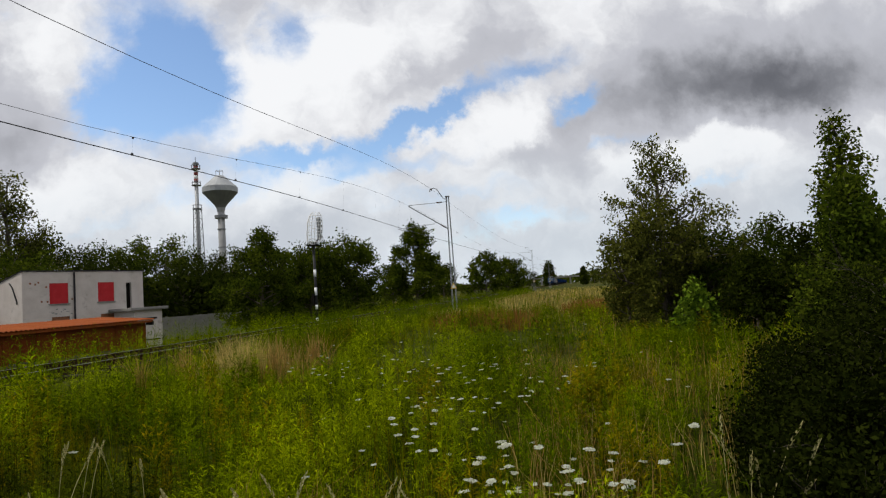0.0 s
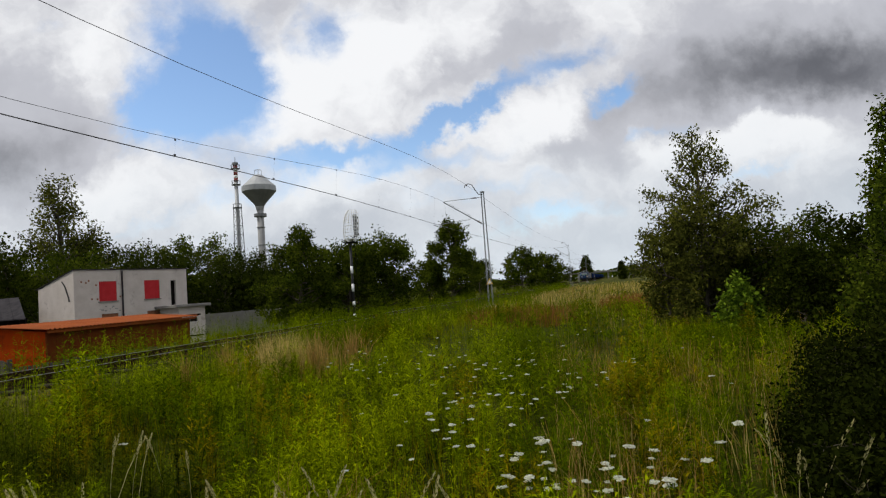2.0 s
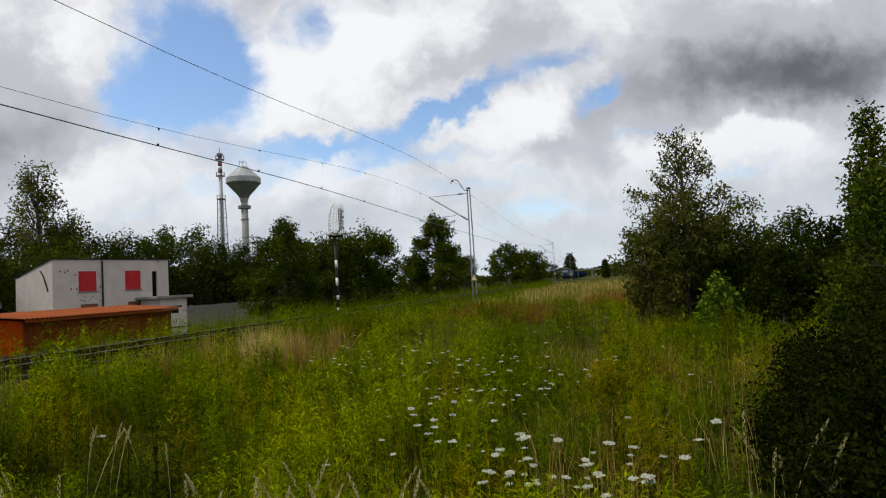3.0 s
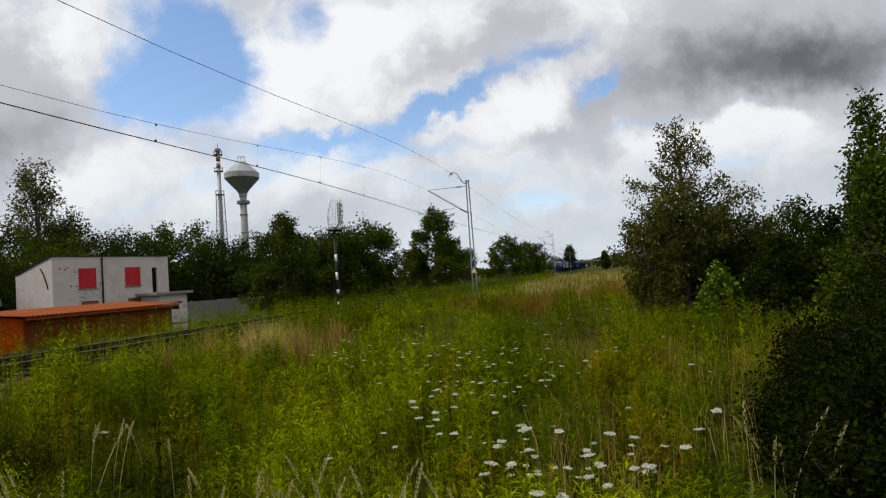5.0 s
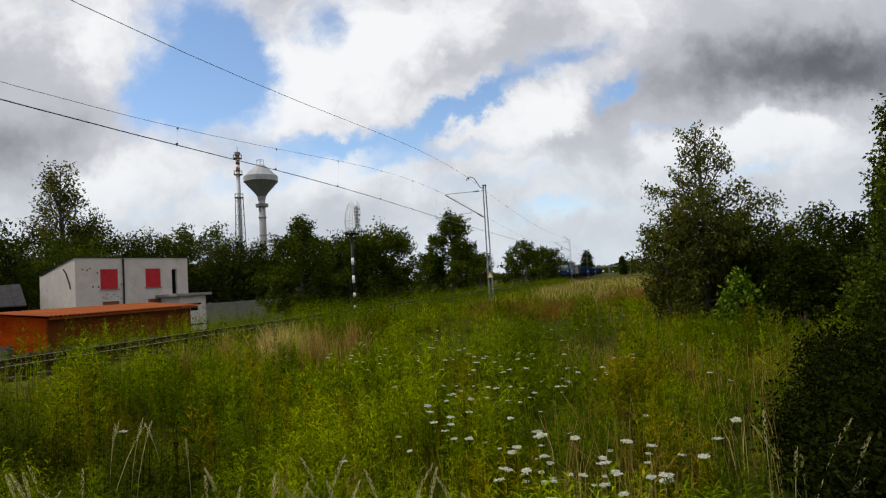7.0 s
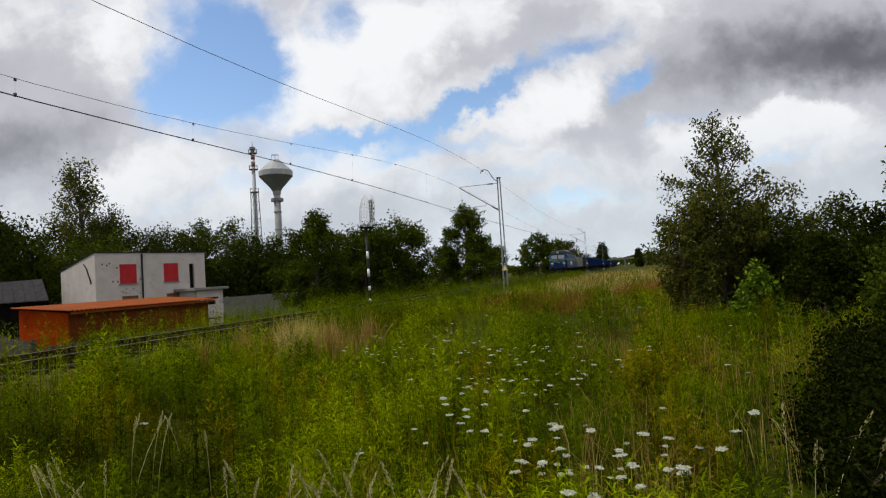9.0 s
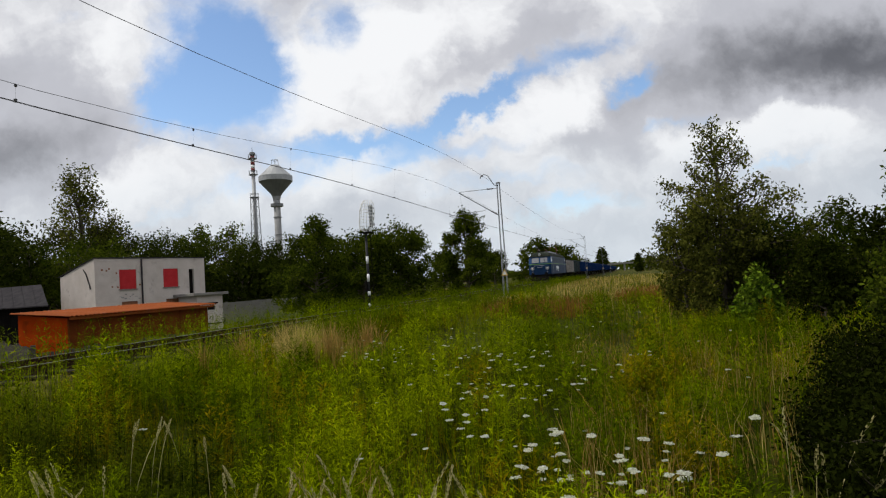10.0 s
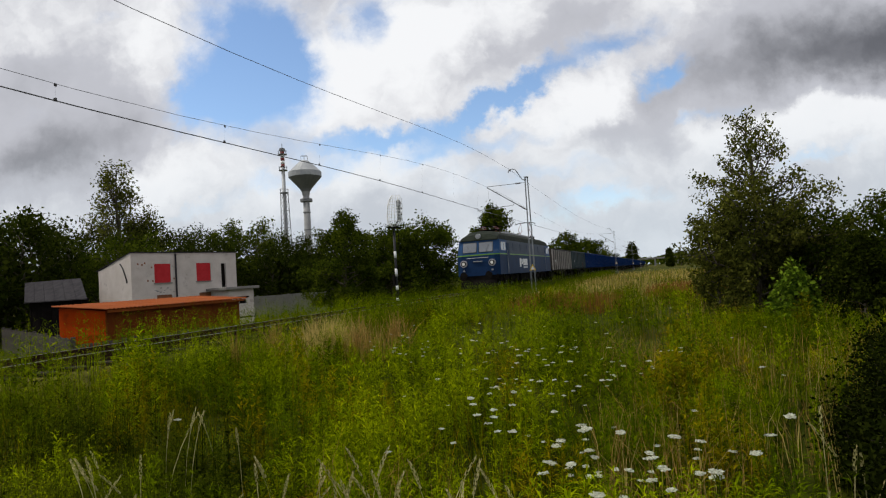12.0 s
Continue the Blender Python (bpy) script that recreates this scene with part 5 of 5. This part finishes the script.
    grid = np.linspace(0.80, 1.0, 9)
    for t0, t1 in zip(grid, grid[1:]):
        for turn_ in (0, 1, 2):
            b = a + turn_ * 2.1 + t0 * 40
            w = 0.008 * (1.15 - abs(t0 - 0.88) * 6)
            spur = np.stack([np.cos(b), np.sin(b), 0.9 + 0 * b], -1) * w
            s2 = np.stack([-np.sin(b), np.cos(b), 0 * b], -1) * 0.004
            out.append(np.stack([at(t0), at(t0) + spur + s2, at(t1) + spur * 1.3, at(t0) + spur - s2], 1))
    stuff("seeding_grass", np.concatenate(out), M_SEED, "ripe pale seeding grass stalks at the field's edge")


plant_meadow()


def plant_flowers():
    r = np.random.RandomState(15)
    rnd = random.Random(15)
    kinds = []
    for k in range(3):
        f = thing("wild_carrot", pose(0, 0, -50 - k), "white flat-topped wild carrot flower on a thin green stem", "flower", "wild carrots of the meadow")
        stem = Geo().tube([(0, 0, -0.05), (0.01, 0.01, 0.3), (0, 0, 0.56)], [0.004, 0.003, 0.002], 4)
        tops = []
        for j in range(22):
            a, d = j * 2.4, 0.030 * math.sqrt((j + 0.5) / 22)
            tops.append((d * math.cos(a), d * math.sin(a), 0.615 - d * d * (6 - 5 * k) + rnd.uniform(-0.003, 0.003)))
        for p in tops[::4]:
            stem.tube([(0, 0, 0.56), p], 0.0012, 3, caps=False)
        part("stem", stem, M_WEED, f)
        c = np.array(tops)[r.randint(0, 22, 230)] + r.normal(size=(230, 3)) * (0.004, 0.004, 0.0015)
        a = r.uniform(0, 6.28, 230)
        d1 = np.stack([np.cos(a), np.sin(a), r.normal(0, 0.35, 230)], -1) * 0.0048
        d2 = np.stack([-np.sin(a), np.cos(a), r.normal(0, 0.35, 230)], -1) * 0.0048
        part("umbel", quads_mesh("umbel", np.stack([c - d1, c - d2, c + d1, c + d2], 1), M_PETAL), M_PETAL, f, "white lacy flower head")
        kinds.append(f)
    spots = list(FLOWER_SPOTS)
    for cx, cy, sx, sy, n in FLOWER_BEDS:
        for _ in range(n):
            spots.append((rnd.gauss(cx, sx), rnd.gauss(cy, sy)))
    for i, (x, y) in enumerate(spots):
        if x * x + y * y < 4:
            continue
        s = rnd.uniform(0.88, 1.04) if i < len(FLOWER_SPOTS) else rnd.uniform(0.6, 0.98)
        m = pose(x, y, gz(x, y), rnd.uniform(-8, 8), rnd.uniform(-8, 8), rnd.uniform(0, 360)) @ Matrix.Scale(s, 4)
        if i < 3:
            kinds[i].matrix_basis = m
        else:
            copy_thing(kinds[i % 3], m)


# single flower heads, and the beds of smaller ones: centre, spread, count
FLOWER_SPOTS = [(-0.02, 3.59), (-0.51, 3.82), (-0.33, 3.9), (-0.54, 3.38), (-0.12, 3.23), (-0.61, 3.07), (0.23, 3.0), (0.13, 2.94), (-1.4, 4.32), (-1.62, 4.85), (-1.04, 3.99), (-1.33, 4.38),
                (-1.75, 7.07), (-1.14, 8.06), (-1.09, 6.77), (-0.18, 6.47), (0.22, 7.91), (-3.57, 8.51), (-4.14, 9.16), (0.52, 3.58), (0.44, 3.55), (0.68, 4.2), (-3.95, 3.9), (-0.41, 2.73), (-0.26, 2.87)]
FLOWER_BEDS = [(-0.36, 3.68, 0.30, 0.26, 34), (-1.25, 4.3, 0.22, 0.25, 8), (-1.1, 6.0, 0.5, 0.8, 36), (-3.8, 8.8, 0.5, 0.6, 16), (-1.6, 8.0, 0.9, 0.9, 34), (-0.3, 7.4, 0.6, 1.0, 12), (-2.6, 11.5, 2.0, 1.5, 30)]
plant_flowers()


# ---- train ----
MOVERS, SPINNERS = [], []


def wheelset(parent, y, gauge=0.75, radius=0.625):
    w = part("wheelset", Geo().tube([(-gauge - 0.06, 0, 0), (gauge + 0.06, 0, 0)], 0.09, 8), M_UNDER, parent)
    for s in (-1, 1):
        part("wheel", Geo().tube([(s * gauge - 0.06, 0, 0), (s * gauge + 0.06, 0, 0)], radius, 20), M_UNDER, w)
        hub = part("wheel_hub", Geo().tube([(s * (gauge + 0.06), 0, 0), (s * (gauge + 0.12), 0, 0)], 0.16, 8), M_MAST, w)
        hub.matrix_basis = pose(0, 0, 0)
        for k in range(4):
            a = k * math.pi / 2
            part("spoke_rib", Geo().box(s * (gauge + 0.06) - 0.015, s * (gauge + 0.06) + 0.015, -0.03, 0.03, 0.18, 0.5, Matrix.Rotation(a, 4, "X")), M_MAST, w)
    w.matrix_basis = pose(0, y, radius)
    return w


def build_loco():
    """Six-axle electric locomotive. Local: y = 0 at the leading face, body towards +y."""
    L, W = 19.6, 1.5
    lo = thing("electric_locomotive", pose(TRACK, 300, 0), "blue six-axle electric locomotive with light blue upper sides and lime stripe", "locomotive")
    # body cross-section and raked ends
    def shell(x, y0, y1, z0, z1, rake0=0.0, rake1=0.0, taper=0.0):
        """A body slab whose ends lean back with height."""
        c = 0.35
        lo_ = [(-x + c, y0), (x - c, y0), (x, y0 + c * 0.6), (x, y1 - c * 0.6), (x - c, y1), (-x + c, y1), (-x, y1 - c * 0.6), (-x, y0 + c * 0.6)]
        up_ = [(-x + c + taper, y0 + rake0), (x - c - taper, y0 + rake0), (x - taper, y0 + rake0 + c * 0.6), (x - taper, y1 - rake1 - c * 0.6), (x - c - taper, y1 - rake1), (-x + c + taper, y1 - rake1), (-x + taper, y1 - rake1 - c * 0.6), (-x + taper, y0 + rake0 + c * 0.6)]
        v = [(a, b, z0) for a, b in lo_] + [(a, b, z1) for a, b in up_]
        return Geo().add(v, [(k, (k + 1) % 8, 8 + (k + 1) % 8, 8 + k) for k in range(8)] + [tuple(reversed(range(8))), tuple(range(8, 16))])
    part("lower_body", shell(W, 0, L, 1.02, 2.38, 0.05, 0.05), M_BLUE, lo, "dark blue lower body")
    part("stripe", shell(W + 0.006, -0.006 + 0.05, L - 0.044, 2.38, 2.46), M_LIME, lo, "lime green stripe")
    part("cab", shell(W - 0.002, 0.05, 2.9, 2.46, 3.42, 0.30, 0.0, 0.06), M_BLUE_LIGHT, lo, "light blue cab")
    part("cab", shell(W - 0.002, L - 2.9, L - 0.05, 2.46, 3.42, 0.0, 0.30, 0.06), M_BLUE_LIGHT, lo, "light blue cab")
    part("upper_body", Geo().prism([(-W, 2.46), (W, 2.46), (W - 0.06, 3.42), (-W + 0.06, 3.42)], "y", 2.6, L - 2.6), M_GREY_BLUE, lo, "greyish blue upper side")
    roof = [(-1.44, 3.42), (1.44, 3.42), (1.30, 3.78), (0.85, 4.03), (0, 4.12), (-0.85, 4.03), (-1.30, 3.78)]
    g = Geo()
    n = len(roof)
    rings = [(0.30, 0.9, 0.0), (0.6, 0.98, 0.62), (1.3, 1.0, 1.0), (L - 1.4, 1.0, 1.0), (L - 0.75, 1.0, 0.8), (L - 0.30, 0.9, 0.0)]
    v = [(u * sx, y, 3.42 + (w - 3.42) * sz) for y, sx, sz in rings for u, w in roof]
    g.add(v, [(i * n + k, i * n + (k + 1) % n, (i + 1) * n + (k + 1) % n, (i + 1) * n + k) for i in range(len(rings) - 1) for k in range(n)] + [tuple(reversed(range(n))), tuple(range(5 * n, 6 * n))])
    part("roof", g, M_ROOF, lo, "grey-green curved roof")
    part("roof_ridge", Geo().box(-0.7, 0.7, 5.4, 14.0, 4.04, 4.24), M_MAST, lo, "pale roof equipment cover", bevel=0.04)
    for y in (0.0, 1.0):
        part("cab_gutter", Geo().box(-1.47, 1.47, 0.28 if y == 0 else L - 0.36, 0.36 if y == 0 else L - 0.28, 3.40, 3.46), M_ROOF, lo)
    # raked windscreens, two a cab
    for end in (0, 1):
        for s in (-1, 1):
            def wp(x, z, out=0.0):
                y = 0.05 + 0.30 * (z - 2.46) / 0.96 - out
                return (x, y if end == 0 else L - y, z)
            x0, x1 = s * 0.08, s * 1.06
            q = [wp(x0, 2.60, 0.012), wp(x1, 2.60, 0.012), wp(x1, 3.28, 0.012), wp(x0, 3.28, 0.012)]
            b = [wp(x0, 2.60, -0.02), wp(x1, 2.60, -0.02), wp(x1, 3.28, -0.02), wp(x0, 3.28, -0.02)]
            scr = part("windscreen", Geo().add(q + b, [(0, 1, 2, 3), (4, 7, 6, 5), (0, 4, 5, 1), (1, 5, 6, 2), (2, 6, 7, 3), (3, 7, 4, 0)]), M_GLASS, lo, "dark cab windscreen")
            part("wiper", Geo().tube([wp((x0 + x1) / 2, 2.58, 0.03), wp((x0 + x1) / 2 + 0.2 * s, 3.1, 0.035)], 0.012, 4), M_BLACK, scr)
            fr = Geo()
            c = [wp(x0, 2.60, 0.02), wp(x1, 2.60, 0.02), wp(x1, 3.28, 0.02), wp(x0, 3.28, 0.02), wp(x0, 2.60, 0.02)]
            fr.tube(c, 0.022, 4)
            part("windscreen_frame", fr, M_ROOF, scr)
        y = -0.05 if end == 0 else L + 0.05
        d = -1 if end == 0 else 1
        for s in (-1, 1):
            lamp = part("headlight", Geo().tube([(s * 1.0, y - d * 0.25, 1.86), (s * 1.0, y + d * 0.06, 1.86)], [0.25, 0.23], 18), M_GALV, lo, "round headlamp with a pale rim")
            part("reflector", Geo().tube([(s * 1.0, y + d * 0.055, 1.86), (s * 1.0, y + d * 0.065, 1.86)], 0.18, 18), M_UNDER, lamp)
            part("lens", Geo().tube([(s * 1.0, y + d * 0.06, 1.86), (s * 1.0, y + d * 0.08, 1.86)], [0.11, 0.10], 18), M_LAMP if end == 0 else M_GLASS, lamp, "lit round headlamp lens" if end == 0 else "")
            buf = part("buffer", Geo().tube([(s * 0.88, y - d * 0.1, 1.06), (s * 0.88, y + d * 0.5, 1.06)], 0.10, 10), M_UNDER, lo)
            part("buffer_plate", Geo().tube([(s * 0.88, y + d * 0.5, 1.06), (s * 0.88, y + d * 0.55, 1.06)], 0.24, 14), M_UNDER, buf)
            part("marker_lamp", Geo().tube([(s * 1.0, y - d * 0.1, 1.38), (s * 1.0, y + d * 0.05, 1.38)], 0.06, 10), M_GALV, lo)
        part("roof_headlight", Geo().tube([(0, 0.35 if end == 0 else L - 0.35, 3.70), (0, 0.85 if end == 0 else L - 0.85, 3.72)], 0.18, 12), M_GALV, lo, "round roof lamp")
        part("buffer_beam", Geo().box(-1.35, 1.35, 0.05 if end == 0 else L - 0.3, 0.3 if end == 0 else L - 0.05, 0.72, 1.06), M_UNDER, lo)
        part("snow_plough", Geo().add([(-1.25, y + d * 0.1, 0.15), (0, y + d * 0.35, 0.15), (1.25, y + d * 0.1, 0.15), (-1.25, y, 0.7), (0, y + d * 0.1, 0.7), (1.25, y, 0.7)],
                                      [(0, 1, 4, 3), (1, 2, 5, 4)]), M_UNDER, lo)
        part("number_bar", Geo().box(-0.32, 0.32, y - 0.01 if end == 0 else y - 0.07, y + 0.07 if end == 0 else y + 0.01, 1.96, 2.01), M_GALV, lo, "pale number plate bar")
        part("handrail", Geo().tube([(-0.75, y, 2.22), (0.75, y, 2.22)], 0.02, 5), M_GALV, lo)
    # side windows and doors
    for s in (-1, 1):
        for y0, y1 in ((0.75, 1.3), (1.45, 2.0), (L - 2.0, L - 1.45), (L - 1.3, L - 0.75)):
            part("cab_side_window", Geo().box(s * 1.455 - 0.03, s * 1.455 + 0.03, y0, y1, 2.62, 3.25), M_GLASS, lo, "dark cab side window", bevel=0.01)
        for y0 in (2.3, L - 3.0):
            dr = part("cab_door", Geo().box(s * 1.5 - 0.012, s * 1.5 + 0.012, y0, y0 + 0.7, 1.1, 3.2), M_BLUE, lo, "dark blue cab door", bevel=0.006)
            part("door_rail", Geo().tube([(s * 1.56, y0 - 0.1, 1.1), (s * 1.56, y0 - 0.1, 2.7)], 0.02, 5), M_GALV, dr)
        for k in range(5):
            y0 = 4.2 + k * 2.35
            part("louvre", Geo().box(s * 1.475 - 0.02, s * 1.475 + 0.02, y0, y0 + 1.9, 2.66, 3.22), M_GREY_BLUE, lo, bevel=0.008)
        for k, (y0, y1, z0, z1) in enumerate(((6.1, 6.55, 1.5, 2.15), (6.7, 7.1, 1.7, 2.1), (7.3, 7.8, 1.6, 2.12), (7.9, 8.3, 1.6, 2.12), (8.4, 8.8, 1.6, 2.12), (7.3, 8.8, 1.42, 1.5))):
            part("side_marking", Geo().box(s * 1.5 - 0.008, s * 1.5 + 0.008, y0, y1, z0, z1), M_WHITE, lo, "pale block of the operator's marking")
    # bogies
    for yb in (4.1, L - 4.1):
        for s in (-1, 1):
            fr = part("bogie_frame", Geo().box(s * 1.08 - 0.08, s * 1.08 + 0.08, yb - 2.8, yb + 2.8, 0.55, 0.95), M_UNDER, lo, "grimy dark bogie frame", bevel=0.03)
            for dy in (-1.9, 0, 1.9):
                part("axle_box", Geo().box(s * 1.08, s * 1.08 + s * 0.2, yb + dy - 0.22, yb + dy + 0.22, 0.45, 0.85), M_UNDER, fr)
        for dy in (-1.9, 0, 1.9):
            SPINNERS.append(wheelset(lo, yb + dy))
    part("underframe_tank", Geo().box(-1.2, 1.2, 7.6, 12.0, 0.45, 1.02), M_UNDER, lo, bevel=0.03)
    # pantographs: the one over the trailing end is raised
    for yb, up in ((3.6, 0.25), (L - 3.6, 1.3)):
        base = part("pantograph", Geo().box(-0.7, 0.7, yb - 0.6, yb + 0.6, 4.24, 4.31), M_UNDER, lo, "raised pantograph" if up > 1 else "lowered pantograph")
        arms = Geo()
        for s in (-1, 1):
            arms.tube([(s * 0.55, yb - 0.6, 4.31), (s * 0.5, yb + 0.75, 4.31 + up * 0.5), (s * 0.4, yb, 4.31 + up)], 0.025, 5)
            arms.tube([(s * 0.55, yb + 0.6, 4.31), (s * 0.5, yb - 0.75, 4.31 + up * 0.5), (s * 0.4, yb, 4.31 + up)], 0.025, 5)
        part("arms", arms, M_SIGNAL_RED, base, "reddish-brown pantograph arms")
        part("contact_strip", Geo().tube([(-0.95, yb, 4.2 + up), (-0.6, yb, 4.33 + up), (0.6, yb, 4.33 + up), (0.95, yb, 4.2 + up)], 0.035, 5), M_UNDER, base)
        for s in (-1, 1):
            for dy in (-0.5, 0.5):
                part("insulator", Geo().tube([(s * 0.6, yb + dy, 3.95), (s * 0.6, yb + dy, 4.26)], 0.07, 8), M_BROWN, base)
    for k in range(7):
        part("roof_conductor", Geo().tube([(-0.9 + 0.3 * (k % 2), 5.5 + k * 1.3, 3.98), (-0.9 + 0.3 * (k % 2), 6.4 + k * 1.3, 4.3)], 0.03, 5), M_BROWN, lo)
    MOVERS.append((lo, 0.0))
    return L


def build_wagon(mat, label):
    """Open-topped bogie wagon, 14 m over buffers. Local: y = 0 at the leading buffers."""
    w = thing("open_wagon", pose(TRACK, 320, 0), label, "wagon", "wagons of the goods train")
    y0, y1, x = 0.62, 13.42, 1.42
    for s in (-1, 1):
        part("side_wall", Geo().box(s * x - 0.03, s * x + 0.03, y0, y1, 1.25, 3.15), mat, w)
        for k in range(11):
            y = y0 + 0.05 + k * (y1 - y0 - 0.1) / 10
            part("side_post", Geo().box(s * (x + 0.03), s * (x + 0.13), y - 0.07, y + 0.07, 1.1, 3.15), M_WAGON_POST if mat is M_WAGON_BROWN else mat, w)
        part("top_rail", Geo().box(s * x - 0.05, s * x + 0.13, y0 - 0.05, y1 + 0.05, 3.15, 3.27), mat, w)
        part("sole_bar", Geo().box(s * 1.2 - 0.08, s * 1.2 + 0.08, y0 - 0.1, y1 + 0.1, 0.98, 1.25), M_UNDER, w)
        part("number_bar", Geo().box(s * (x + 0.03), s * (x + 0.036), 2.1, 3.0, 1.9, 2.1), M_WHITE, w, "pale bar of lettering")
    for y in (y0, y1):
        part("end_wall", Geo().box(-x + 0.03, x - 0.03, y - 0.03, y + 0.03, 1.25, 3.25), mat, w)
        for k in range(3):
            part("end_post", Geo().box(-0.9 + k * 0.9 - 0.05, -0.9 + k * 0.9 + 0.05, y - 0.1, y + 0.1, 1.1, 3.2), mat, w)
        d = -1 if y == y0 else 1
        for s in (-1, 1):
            part("buffer", Geo().tube([(s * 0.88, y, 1.06), (s * 0.88, y + d * 0.58, 1.06), (s * 0.88, y + d * 0.6, 1.06)], [0.1, 0.1, 0.22], 10), M_UNDER, w)
    part("wagon_floor", Geo().box(-x + 0.04, x - 0.04, y0 + 0.04, y1 - 0.04, 1.2, 1.27), M_UNDER, w)
    for yb in (2.6, 11.4):
        for s in (-1, 1):
            part("bogie_frame", Geo().prism([(yb - 1.3, 0.4), (yb - 1.0, 0.75), (yb - 0.4, 0.85), (yb + 0.4, 0.85), (yb + 1.0, 0.75), (yb + 1.3, 0.4), (yb + 0.7, 0.35), (yb, 0.25), (yb - 0.7, 0.35)], "x", s * 1.0 - 0.07, s * 1.0 + 0.07), M_UNDER, w)
        for dy in (-0.9, 0.9):
            wheelset(w, yb + dy, radius=0.46)
    return w


def build_train():
    y = build_loco() + 0.55
    kinds = [build_wagon(M_WAGON_BROWN, "brownish-grey weathered open goods wagon"), build_wagon(M_WAGON_GREEN, "dark grey-green open goods wagon"), build_wagon(M_WAGON_BLUE, "blue open goods wagon")]
    order = [0, 1] + [2] * 24
    used = set()
    for k in order:
        w = kinds[k] if k not in used else copy_thing(kinds[k], pose(TRACK, y, 0))
        used.add(k)
        MOVERS.append((w, y))
        y += 14.04
    for w, _ in MOVERS[1:4]:
        SPINNERS.extend(c for c in w.children if c.name.startswith("wheelset"))


build_train()


# ---- movement ----
def motions():
    times = [0.0, 0.1] + [0.5 * k for k in range(1, 24)] + [11.9, 12.0]
    for ob, y in MOVERS:
        walk(ob, [(t, pose(TRACK, FRONT_AT_END + y + SPEED * (12.0 - t), 0)) for t in times])
    for w in SPINNERS:
        radius, y = w.location.z, w.location.y
        turn_step = math.degrees(SPEED / 30 / radius)
        walk(w, [(k / 30, pose(0, y, radius, (turn_step * k) % 360)) for k in range(361)])


motions()
